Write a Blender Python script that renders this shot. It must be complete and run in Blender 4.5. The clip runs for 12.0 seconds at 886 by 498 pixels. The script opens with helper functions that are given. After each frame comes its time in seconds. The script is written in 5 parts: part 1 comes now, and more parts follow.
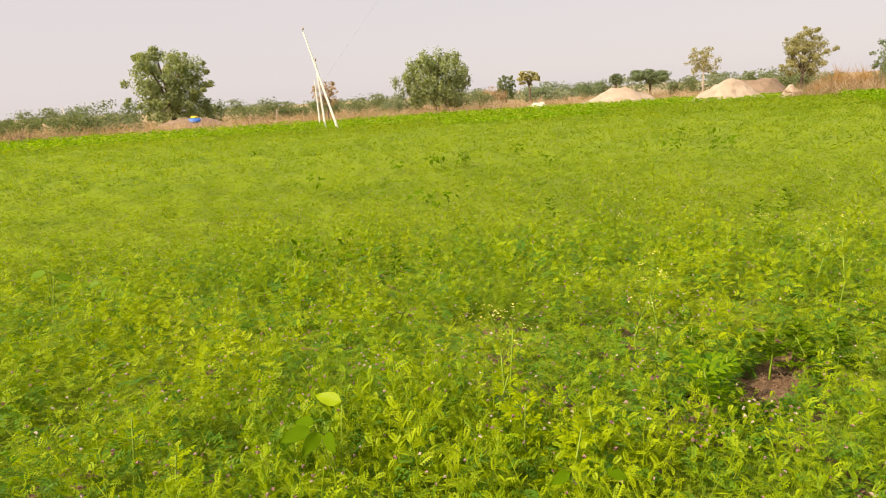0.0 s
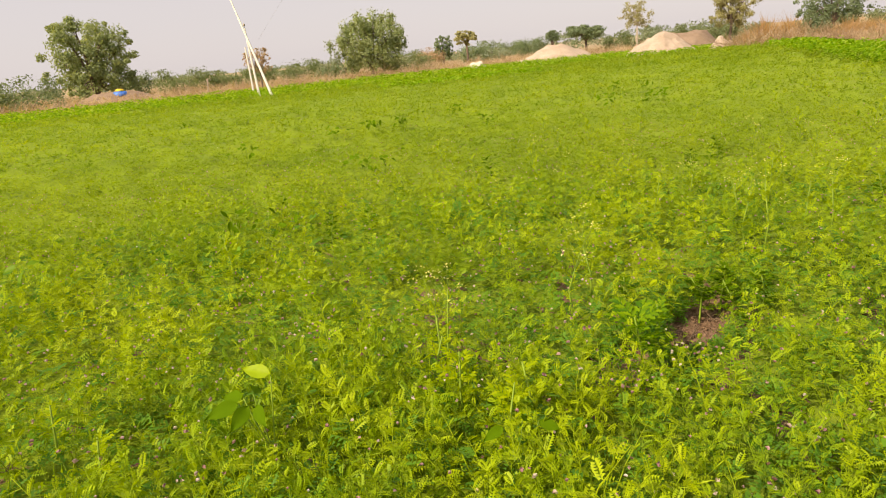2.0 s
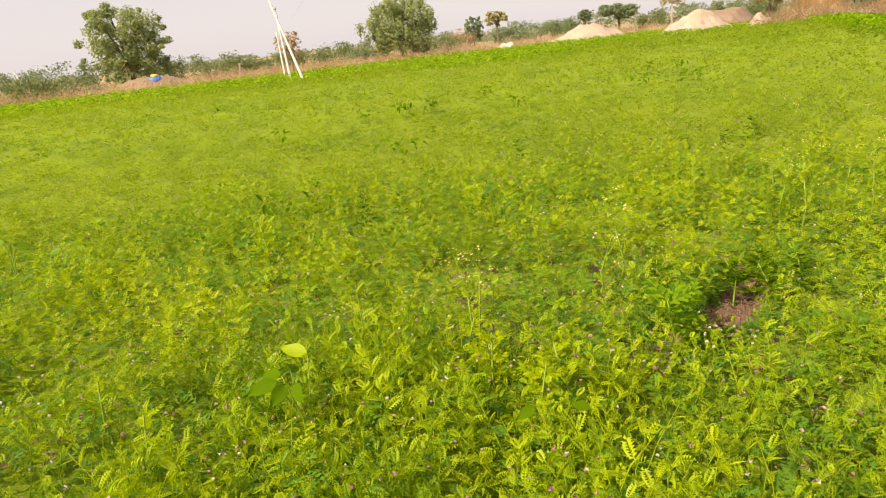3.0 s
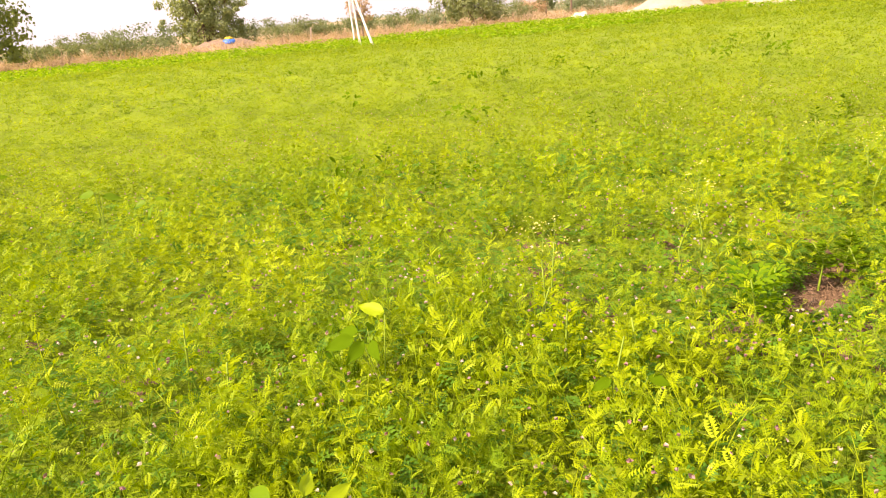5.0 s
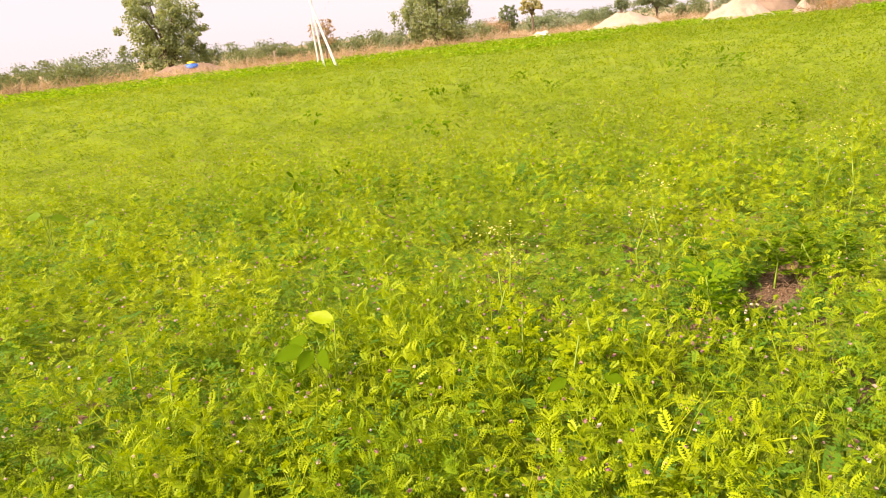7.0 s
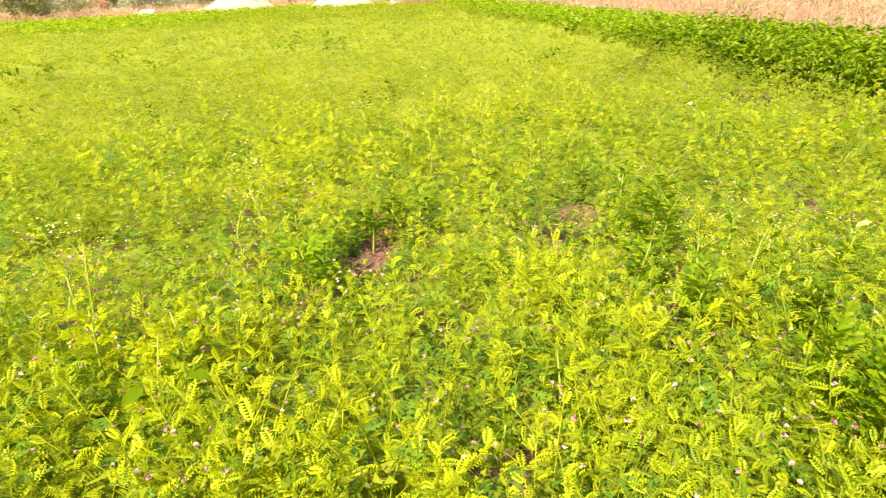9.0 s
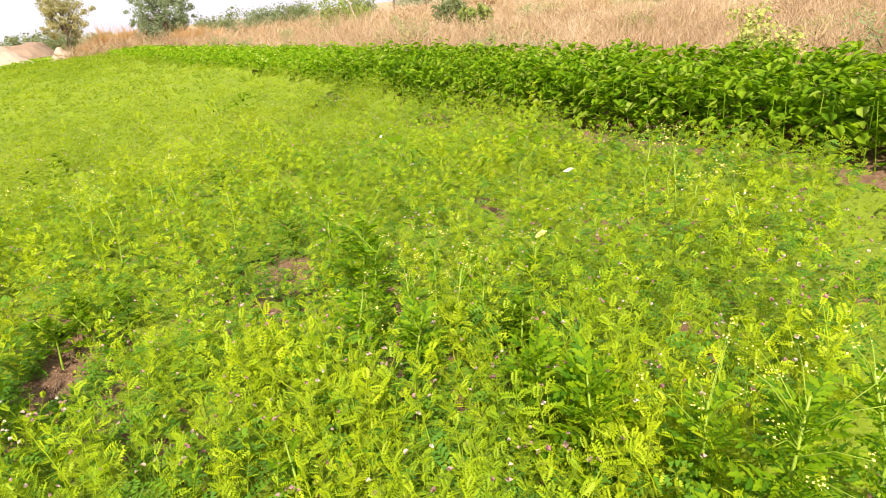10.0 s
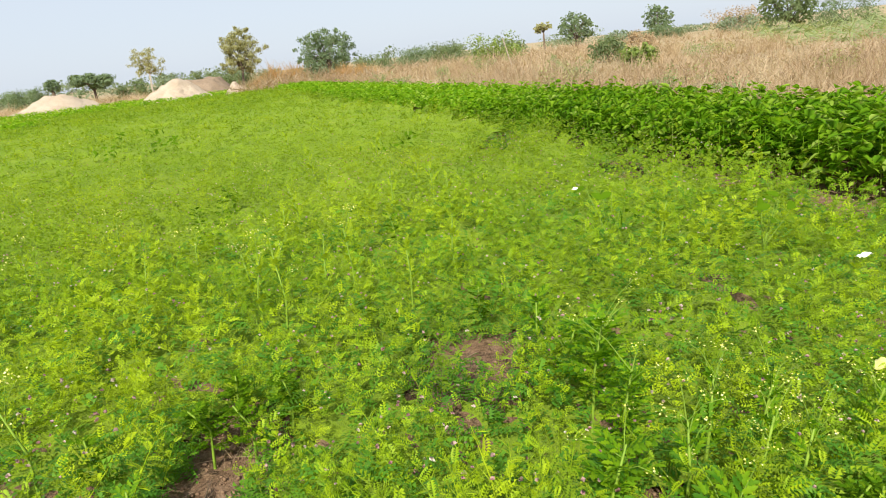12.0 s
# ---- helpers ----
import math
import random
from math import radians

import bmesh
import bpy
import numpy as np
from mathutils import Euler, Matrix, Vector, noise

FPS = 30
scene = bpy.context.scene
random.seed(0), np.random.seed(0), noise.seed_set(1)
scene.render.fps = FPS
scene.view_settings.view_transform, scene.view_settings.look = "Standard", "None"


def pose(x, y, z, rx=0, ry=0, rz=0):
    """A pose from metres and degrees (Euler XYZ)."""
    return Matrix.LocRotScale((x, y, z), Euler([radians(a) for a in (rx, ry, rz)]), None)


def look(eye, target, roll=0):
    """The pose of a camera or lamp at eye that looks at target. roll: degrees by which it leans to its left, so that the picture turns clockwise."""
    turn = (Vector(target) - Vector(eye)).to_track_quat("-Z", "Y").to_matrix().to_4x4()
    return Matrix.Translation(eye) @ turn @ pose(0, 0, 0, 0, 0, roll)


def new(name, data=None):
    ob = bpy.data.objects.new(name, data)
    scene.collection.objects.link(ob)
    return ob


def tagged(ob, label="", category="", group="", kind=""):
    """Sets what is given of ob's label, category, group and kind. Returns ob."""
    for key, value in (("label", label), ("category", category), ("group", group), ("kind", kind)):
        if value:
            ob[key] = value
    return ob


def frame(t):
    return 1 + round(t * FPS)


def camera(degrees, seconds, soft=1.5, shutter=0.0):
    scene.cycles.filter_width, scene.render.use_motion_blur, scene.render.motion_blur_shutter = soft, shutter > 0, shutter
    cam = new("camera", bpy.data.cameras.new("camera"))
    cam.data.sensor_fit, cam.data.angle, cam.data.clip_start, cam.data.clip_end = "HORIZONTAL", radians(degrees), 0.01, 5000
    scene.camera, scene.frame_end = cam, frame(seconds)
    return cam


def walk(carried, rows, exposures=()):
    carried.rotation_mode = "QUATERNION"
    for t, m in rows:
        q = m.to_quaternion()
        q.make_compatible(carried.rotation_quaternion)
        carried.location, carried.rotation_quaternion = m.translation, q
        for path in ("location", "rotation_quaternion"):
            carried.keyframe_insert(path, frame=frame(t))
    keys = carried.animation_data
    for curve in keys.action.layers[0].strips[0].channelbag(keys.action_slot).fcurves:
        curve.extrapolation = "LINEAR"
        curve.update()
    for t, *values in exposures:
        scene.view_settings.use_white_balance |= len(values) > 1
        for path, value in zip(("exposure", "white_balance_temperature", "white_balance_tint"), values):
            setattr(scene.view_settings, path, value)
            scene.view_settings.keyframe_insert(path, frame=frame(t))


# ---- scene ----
import functools

cam = camera(67.1, 12.0, 1.0, 0.05)
PATH = [
    (0, (-0.058, -0.1, 1.586), (0.017, 1.848, 1.139), -3.3),
    (0.5, (-0.021, -0.086, 1.579), (-0.007, 1.853, 1.088), -4.1),
    (1, (0.001, -0.059, 1.573), (0.128, 1.867, 1.049), -5.2),
    (1.5, (-0.016, -0.072, 1.575), (0.071, 1.864, 1.08), -4.9),
    (2, (0.025, -0.06, 1.553), (0.246, 1.847, 0.992), -5.3),
    (2.5, (0.013, -0.08, 1.559), (0.168, 1.827, 0.975), -5.8),
    (3, (0.012, -0.087, 1.559), (0.138, 1.817, 0.958), -6.1),
    (3.5, (-0.024, -0.074, 1.538), (0.067, 1.802, 0.851), -5.0),
    (3.7, (-0.024, -0.096, 1.553), (-0.003, 1.787, 0.879), -5.7),
    (5.3, (-0.069, -0.076, 1.537), (-0.132, 1.809, 0.87), -5.0),
    (5.5, (-0.062, -0.073, 1.528), (-0.132, 1.811, 0.861), -4.5),
    (6, (-0.098, -0.077, 1.532), (-0.357, 1.801, 0.896), -4.9),
    (6.5, (-0.067, -0.059, 1.525), (-0.176, 1.829, 0.875), -4.6),
    (6.7, (-0.016, -0.073, 1.485), (-0.058, 1.823, 0.849), -5.2),
    (8.3, (0.027, 0.159, 1.434), (0.438, 2.023, 0.835), -2.7),
    (8.5, (0.041, 0.124, 1.424), (0.569, 1.939, 0.77), -1.4),
    (8.8, (0.181, 0.094, 1.417), (0.946, 1.789, 0.681), -2.0),
    (9, (0.249, 0.013, 1.38), (1.245, 1.585, 0.646), -2.5),
    (9.5, (0.349, -0.008, 1.444), (1.792, 1.153, 0.69), -3.8),
    (10, (0.459, 0.034, 1.458), (2.012, 1.077, 0.752), -6.6),
    (10.5, (0.497, 0.226, 1.419), (1.968, 1.417, 0.774), -4.7),
    (11, (0.61, 0.607, 1.427), (1.974, 1.909, 0.761), -3.5),
    (11.5, (0.715, 0.72, 1.453), (2.18, 1.909, 0.789), -1.8),
    (12, (0.873, 0.862, 1.448), (2.223, 2.227, 0.886), -6.2),
]
EXPOSURES = [(0, 0.67, 7600, 15), (0.5, 0.59, 7600, 15), (2.2, 0.61, 7600, 15), (3.0, 0.78, 7650, 15), (3.7, 1.24, 7750, 19), (5.5, 1.28, 7750, 28), (6.5, 1.20, 7700, 28), (8.3, 0.85, 7600, 20), (9.0, 1.50, 7500, 29),
             (9.5, 1.48, 7200, 25), (10, 1.17, 6800, 15), (10.5, 0.92, 6550, 9), (11.5, 1.26, 6300, 4), (12, 0.76, 6150, 3)]
walk(cam, [(t, look(eye, target, roll)) for t, eye, target, roll in PATH], EXPOSURES)

# ---- world, sun ----
SUN_AZ, SUN_EL = 236.0, 42.0          # degrees clockwise from +y, above the horizon
world = bpy.data.worlds.new("hazy_sky")
scene.world = world
world.use_nodes = True
wn = world.node_tree.nodes
sky = wn.new("ShaderNodeTexSky")
sky.sky_type = 'NISHITA'
sky.sun_disc = False
sky.sun_elevation = radians(SUN_EL)
sky.sun_rotation = radians(SUN_AZ)
sky.air_density, sky.dust_density, sky.ozone_density = 1.0, 1.2, 0.5
wn["Background"].inputs["Strength"].default_value = 0.011
world.node_tree.links.new(sky.outputs["Color"], wn["Background"].inputs["Color"])
# white haze over the whole sky
haze = wn.new("ShaderNodeBackground")
haze.inputs["Color"].default_value, haze.inputs["Strength"].default_value = (0.92, 0.932, 1.045, 1), 0.435
both = wn.new("ShaderNodeAddShader")
world.node_tree.links.new(wn["Background"].outputs[0], both.inputs[0])
world.node_tree.links.new(haze.outputs[0], both.inputs[1])
world.node_tree.links.new(both.outputs[0], wn["World Output"].inputs["Surface"])
sun = new("sun", bpy.data.lights.new("sun", 'SUN'))
sun.data.energy, sun.data.angle, sun.data.color = 4.55, radians(1.5), (1.0, 0.9, 0.72)
saz, sel = radians(SUN_AZ), radians(SUN_EL)
SUN_DIR = Vector((math.sin(saz) * math.cos(sel), math.cos(saz) * math.cos(sel), math.sin(sel)))
sun.matrix_world = look(SUN_DIR * 60, (0, 0, 0))


# ---- materials ----
def mat_nodes(name):
    m = bpy.data.materials.new(name)
    m.use_nodes = True
    nt = m.node_tree
    return m, nt, nt.nodes["Principled BSDF"], nt.nodes["Material Output"]


def noise_tex(nt, scale, detail=4.0, rough=0.55):
    co = nt.nodes.new("ShaderNodeTexCoord")
    n = nt.nodes.new("ShaderNodeTexNoise")
    n.inputs["Scale"].default_value, n.inputs["Detail"].default_value, n.inputs["Roughness"].default_value = scale, detail, rough
    nt.links.new(co.outputs["Object"], n.inputs["Vector"])
    return n


def ramp(nt, fac, stops):
    r = nt.nodes.new("ShaderNodeValToRGB")
    el = r.color_ramp.elements
    while len(el) < len(stops):
        el.new(0.5)
    for e, (p, c) in zip(el, stops):
        e.position, e.color = p, (*c, 1)
    nt.links.new(fac, r.inputs["Fac"])
    return r.outputs["Color"]


def math_node(nt, op, a, b):
    n = nt.nodes.new("ShaderNodeMath")
    n.operation = op
    for i, v in enumerate((a, b)):
        if isinstance(v, (int, float)):
            n.inputs[i].default_value = v
        else:
            nt.links.new(v, n.inputs[i])
    return n.outputs[0]


def leaf_mat(name, stops, patch=0.5, fine=0.5, trans=0.3, rough=0.5, spec=0.35, glow=1.6, by_shoot=False, fuzz_haze=0.0, spread=1.0):
    """Foliage: tone by patch of the stand and by single leaf, light passing through the blade."""
    m, nt, bsdf, out = mat_nodes(name)
    big = noise_tex(nt, patch, 4.0, 0.75)
    geo = nt.nodes.new("ShaderNodeNewGeometry")
    single = geo.outputs["Random Per Island"]
    if by_shoot:
        # one tone for each shoot, a little change from leaf to leaf
        tone = nt.nodes.new("ShaderNodeAttribute")
        tone.attribute_name = "tone"
        single = math_node(nt, 'ADD', math_node(nt, 'MULTIPLY', tone.outputs["Fac"], 0.6), math_node(nt, 'MULTIPLY', noise_tex(nt, 22.0, 2.0).outputs["Fac"], 0.4))
    mixed = math_node(nt, 'ADD', math_node(nt, 'MULTIPLY', math_node(nt, 'ADD', math_node(nt, 'MULTIPLY', big.outputs["Fac"], spread), 0.5 - 0.5 * spread), 1.0 - fine), math_node(nt, 'MULTIPLY', single, fine))
    col = ramp(nt, mixed, stops)
    nt.links.new(col, bsdf.inputs["Base Color"])
    bsdf.inputs["Roughness"].default_value = rough
    bsdf.inputs["Specular IOR Level"].default_value = spec
    # fine downy hairs on the leaf; the stronger sheen on far leaves imitates haze
    bsdf.inputs["Sheen Weight"].default_value, bsdf.inputs["Sheen Roughness"].default_value = fuzz_haze, 0.5
    bsdf.inputs["Sheen Tint"].default_value = (0.85, 0.95, 0.55, 1)
    tr = nt.nodes.new("ShaderNodeBsdfTranslucent")
    gain = nt.nodes.new("ShaderNodeVectorMath")
    gain.operation = 'MULTIPLY'
    gain.inputs[1].default_value = (glow, glow * 0.95, glow * 0.35)
    nt.links.new(col, gain.inputs[0])
    nt.links.new(gain.outputs[0], tr.inputs["Color"])
    mix = nt.nodes.new("ShaderNodeMixShader")
    mix.inputs["Fac"].default_value = trans
    nt.links.new(bsdf.outputs[0], mix.inputs[1])
    nt.links.new(tr.outputs[0], mix.inputs[2])
    nt.links.new(mix.outputs[0], out.inputs["Surface"])
    return m


def solid_mat(name, stops, scale=8.0, rough=0.8, bump=0.3, dist=0.02, metal=0.0, detail=6.0):
    m, nt, bsdf, out = mat_nodes(name)
    n = noise_tex(nt, scale, detail, 0.65)
    nt.links.new(ramp(nt, n.outputs["Fac"], stops), bsdf.inputs["Base Color"])
    bsdf.inputs["Roughness"].default_value, bsdf.inputs["Metallic"].default_value = rough, metal
    bsdf.inputs["Specular IOR Level"].default_value = 0.25
    if bump:
        b = nt.nodes.new("ShaderNodeBump")
        b.inputs["Strength"].default_value, b.inputs["Distance"].default_value = bump, dist
        fine = noise_tex(nt, scale * 6, 8.0, 0.7)
        nt.links.new(fine.outputs["Fac"], b.inputs["Height"])
        nt.links.new(b.outputs[0], bsdf.inputs["Normal"])
    return m


CROP = leaf_mat("chickpea_leaf", [(0.26, (0.065, 0.174, 0.01)), (0.42, (0.187, 0.304, 0.008)), (0.56, (0.295, 0.395, 0.007)), (0.8, (0.42, 0.5, 0.009))], patch=0.8, fine=0.55, trans=0.34, rough=0.55, spec=0.2, by_shoot=True, fuzz_haze=0.08, spread=1.4)
# far shoots: paler, flatter greens and extra sheen paint in the haze
CROP_FAR = leaf_mat("chickpea_leaf_hazed", [(0.28, (0.135, 0.231, 0.014)), (0.45, (0.187, 0.278, 0.014)), (0.58, (0.231, 0.318, 0.014)), (0.74, (0.3, 0.365, 0.015))], patch=0.8, fine=0.3, trans=0.52, rough=0.6, spec=0.1, glow=1.5, by_shoot=True, fuzz_haze=0.25, spread=1.7)
# darker copy of the chickpea leaf: shade inside the stand put into colour
CROP_LOW = leaf_mat("shaded_chickpea_leaf", [(0.25, (0.052, 0.157, 0.017)), (0.5, (0.096, 0.226, 0.017)), (0.8, (0.157, 0.296, 0.016))], patch=3.0, fine=0.5, trans=0.4, rough=0.55, spec=0.15, by_shoot=True, fuzz_haze=0.08)
BEAN = leaf_mat("bean_leaf", [(0.2, (0.1, 0.22, 0.01)), (0.5, (0.17, 0.32, 0.012)), (0.68, (0.23, 0.37, 0.02)), (0.84, (0.36, 0.47, 0.1))], patch=0.9, fine=0.6, trans=0.52, rough=0.65, spec=0.05)
WEED = leaf_mat("weed_leaf", [(0.25, (0.061, 0.165, 0.009)), (0.55, (0.165, 0.296, 0.007)), (0.85, (0.287, 0.4, 0.009))], patch=6.0, fine=0.5, trans=0.5, rough=0.6, spec=0.12)
BROAD = leaf_mat("broad_leaf", [(0.2, (0.078, 0.174, 0.007)), (0.6, (0.139, 0.252, 0.009)), (0.9, (0.244, 0.331, 0.013))], patch=2.0, fine=0.6, trans=0.42, rough=0.5, spec=0.15)
DARK_BROAD = leaf_mat("dark_broad_leaf", [(0.2, (0.055, 0.125, 0.004)), (0.6, (0.095, 0.18, 0.005)), (0.9, (0.16, 0.25, 0.008))], patch=2.0, fine=0.6, trans=0.35, rough=0.75, spec=0.03)
SPRIG = leaf_mat("yellow_green_sprig", [(0.2, (0.217, 0.313, 0.013)), (0.6, (0.313, 0.4, 0.017)), (0.9, (0.4, 0.47, 0.035))], patch=4.0, fine=0.5, trans=0.5, rough=0.6, spec=0.1)
LIME_LEAF = leaf_mat("lime_weed_leaf", [(0.25, (0.209, 0.313, 0.007)), (0.55, (0.313, 0.4, 0.007)), (0.85, (0.409, 0.47, 0.01))], patch=6.0, fine=0.5, trans=0.5, rough=0.6, spec=0.1)
YELLOW_LEAF = leaf_mat("yellow_green_leaf", [(0.2, (0.24, 0.36, 0.01)), (0.9, (0.36, 0.46, 0.016))], patch=9.0, fine=0.3, trans=0.4, rough=0.5, spec=0.15)
STRAW = leaf_mat("dry_grass", [(0.3, (0.286, 0.196, 0.143)), (0.45, (0.409, 0.303, 0.221)), (0.58, (0.491, 0.385, 0.286)), (0.75, (0.549, 0.458, 0.352))], patch=0.45, fine=0.18, trans=0.4, rough=0.8, spec=0.02, glow=1.1, spread=1.7)
TREE_LEAF = {
    # olive and dark are lightened, dark also blued, to paint in distance haze
    "olive": leaf_mat("olive_tree_leaf", [(0.2, (0.165, 0.225, 0.12)), (0.6, (0.27, 0.32, 0.165)), (0.9, (0.39, 0.42, 0.21))], patch=0.6, fine=0.3, trans=0.4, spec=0.08),
    "dark": leaf_mat("dark_tree_leaf", [(0.2, (0.125, 0.175, 0.11)), (0.6, (0.18, 0.235, 0.14)), (0.9, (0.25, 0.3, 0.175))], patch=0.6, fine=0.25, trans=0.38, spec=0.08),
    "dusty": leaf_mat("dusty_tree_leaf", [(0.2, (0.24, 0.24, 0.13)), (0.6, (0.36, 0.35, 0.19)), (0.9, (0.46, 0.43, 0.26))], patch=0.6, fine=0.3, trans=0.4, spec=0.08),
    "fresh": leaf_mat("fresh_tree_leaf", [(0.2, (0.13, 0.19, 0.05)), (0.6, (0.22, 0.28, 0.075)), (0.9, (0.33, 0.37, 0.11))], patch=0.6, fine=0.35, trans=0.3, spec=0.15),
    "pale": leaf_mat("pale_bush_leaf", [(0.2, (0.24, 0.29, 0.075)), (0.6, (0.36, 0.4, 0.12)), (0.9, (0.5, 0.5, 0.2))], patch=0.6, fine=0.6, trans=0.3, spec=0.1),
    "scrub": leaf_mat("scrub_leaf", [(0.2, (0.11, 0.15, 0.08)), (0.6, (0.17, 0.215, 0.11)), (0.9, (0.25, 0.29, 0.15))], patch=0.6, fine=0.25, trans=0.38, spec=0.05),
    # scrub green paled and blued: distance haze put into the leaf colour
    "hazy": leaf_mat("haze_tinted_scrub_leaf", [(0.2, (0.17, 0.21, 0.155)), (0.6, (0.23, 0.275, 0.2)), (0.9, (0.3, 0.34, 0.25))], patch=0.6, fine=0.25, trans=0.38, spec=0.05),
    "rust": leaf_mat("rusty_grass_leaf", [(0.2, (0.36, 0.23, 0.12)), (0.6, (0.48, 0.32, 0.17)), (0.9, (0.58, 0.42, 0.25))], patch=0.6, fine=0.25, trans=0.4, spec=0.02),
    "dry": leaf_mat("dry_shrub_leaf", [(0.2, (0.3, 0.215, 0.135)), (0.6, (0.41, 0.305, 0.2)), (0.9, (0.5, 0.385, 0.26))], patch=0.6, fine=0.3, trans=0.2, spec=0.1),
}
PETAL = leaf_mat("chickpea_petal", [(0.25, (0.36, 0.19, 0.2)), (0.5, (0.47, 0.31, 0.3)), (0.78, (0.57, 0.45, 0.4)), (0.97, (0.66, 0.6, 0.53))], patch=2.0, fine=0.9, trans=0.25, glow=1.0)
CREAM = leaf_mat("cream_petal", [(0.2, (0.66, 0.6, 0.1)), (0.6, (0.7, 0.66, 0.22)), (0.9, (0.76, 0.74, 0.42))], patch=6.0, fine=0.8, trans=0.2, glow=1.0)
STEM = solid_mat("green_stem", [(0.3, (0.13, 0.22, 0.02)), (0.7, (0.24, 0.34, 0.035))], 20, 0.6, 0)
BARK = solid_mat("bark", [(0.3, (0.09, 0.065, 0.045)), (0.7, (0.2, 0.15, 0.11))], 6, 0.9, 0.6)
PALE_BARK = solid_mat("pale_bark", [(0.3, (0.3, 0.25, 0.2)), (0.7, (0.45, 0.4, 0.33))], 6, 0.9, 0.5)
CONCRETE = solid_mat("pale_concrete", [(0.3, (0.66, 0.64, 0.6)), (0.7, (0.78, 0.76, 0.72))], 5, 0.85, 0.05, 0.004)
WOOD = solid_mat("weathered_wood", [(0.3, (0.3, 0.24, 0.18)), (0.7, (0.48, 0.4, 0.32))], 12, 0.85, 0.4)
WIRE = solid_mat("wire", [(0.3, (0.25, 0.25, 0.26)), (0.7, (0.32, 0.32, 0.33))], 10, 0.6, 0)
EARTH = solid_mat("dug_earth", [(0.25, (0.36, 0.275, 0.21)), (0.5, (0.44, 0.35, 0.275)), (0.8, (0.51, 0.42, 0.34))], 1.1, 0.95, 0.7, 0.15)
BROWN_EARTH = solid_mat("brown_earth", [(0.25, (0.21, 0.15, 0.105)), (0.8, (0.34, 0.25, 0.185))], 1.1, 0.95, 0.7, 0.15)
LIME = solid_mat("pale_rubble", [(0.3, (0.55, 0.49, 0.4)), (0.7, (0.75, 0.7, 0.62))], 3, 0.95, 0.6, 0.05)
BLUE = solid_mat("blue_plastic", [(0.3, (0.02, 0.12, 0.5)), (0.7, (0.04, 0.2, 0.66))], 3, 0.4, 0.2)
YELLOW = solid_mat("yellow_plastic", [(0.3, (0.6, 0.42, 0.03)), (0.7, (0.75, 0.55, 0.06))], 3, 0.5, 0.2)
WHITE = solid_mat("white_plastic", [(0.3, (0.7, 0.7, 0.68)), (0.7, (0.85, 0.85, 0.83))], 12, 0.5, 0.2)
CLOD = solid_mat("soil_clod", [(0.3, (0.14, 0.082, 0.052)), (0.7, (0.3, 0.195, 0.13))], 14, 0.95, 0.6, 0.01)


def canopy_mat():
    """The closed top of the stand seen from afar: mottled leaf greens."""
    m, nt, bsdf, out = mat_nodes("chickpea_canopy")
    fine, patch = noise_tex(nt, 22.0, 6.0, 0.75), noise_tex(nt, 0.8, 4.0)
    mixed = math_node(nt, 'ADD', math_node(nt, 'MULTIPLY', fine.outputs["Fac"], 0.55), math_node(nt, 'MULTIPLY', patch.outputs["Fac"], 0.45))
    nt.links.new(ramp(nt, mixed, [(0.32, (0.131, 0.2, 0.012)), (0.45, (0.152, 0.226, 0.012)), (0.55, (0.174, 0.248, 0.012)), (0.68, (0.209, 0.274, 0.013))]), bsdf.inputs["Base Color"])
    bsdf.inputs["Roughness"].default_value, bsdf.inputs["Specular IOR Level"].default_value = 0.8, 0.05
    # a trace of sheen, standing in for haze at grazing view
    bsdf.inputs["Sheen Weight"].default_value, bsdf.inputs["Sheen Roughness"].default_value = 0.06, 0.5
    bsdf.inputs["Sheen Tint"].default_value = (0.85, 0.95, 0.55, 1)
    b = nt.nodes.new("ShaderNodeBump")
    b.inputs["Strength"].default_value, b.inputs["Distance"].default_value = 0.8, 0.03
    nt.links.new(fine.outputs["Fac"], b.inputs["Height"])
    nt.links.new(b.outputs[0], bsdf.inputs["Normal"])
    return m


def ground_mat():
    """Red-brown tilled soil in the field, dusty straw-coloured earth beyond it, low green regrowth in patches."""
    m, nt, bsdf, out = mat_nodes("ground_soil")
    fine = noise_tex(nt, 16.0, 8.0, 0.7)
    soil = ramp(nt, fine.outputs["Fac"], [(0.3, (0.1, 0.06, 0.038)), (0.5, (0.195, 0.12, 0.078)), (0.75, (0.31, 0.205, 0.14))])
    wide = noise_tex(nt, 0.12, 6.0, 0.6)
    dry = ramp(nt, wide.outputs["Fac"], [(0.3, (0.22, 0.19, 0.08)), (0.45, (0.33, 0.26, 0.16)), (0.6, (0.4, 0.31, 0.2)), (0.75, (0.28, 0.24, 0.12))])
    attr = nt.nodes.new("ShaderNodeAttribute")
    attr.attribute_name = "tilled"
    mix = nt.nodes.new("ShaderNodeMix")
    mix.data_type = 'RGBA'
    nt.links.new(attr.outputs["Fac"], mix.inputs[0])
    nt.links.new(dry, mix.inputs[6])
    nt.links.new(soil, mix.inputs[7])
    nt.links.new(mix.outputs[2], bsdf.inputs["Base Color"])
    bsdf.inputs["Roughness"].default_value = 0.95
    bsdf.inputs["Specular IOR Level"].default_value = 0.1
    b = nt.nodes.new("ShaderNodeBump")
    b.inputs["Strength"].default_value, b.inputs["Distance"].default_value = 0.8, 0.03
    clod = noise_tex(nt, 35.0, 10.0, 0.7)
    nt.links.new(clod.outputs["Fac"], b.inputs["Height"])
    nt.links.new(b.outputs[0], bsdf.inputs["Normal"])
    return m


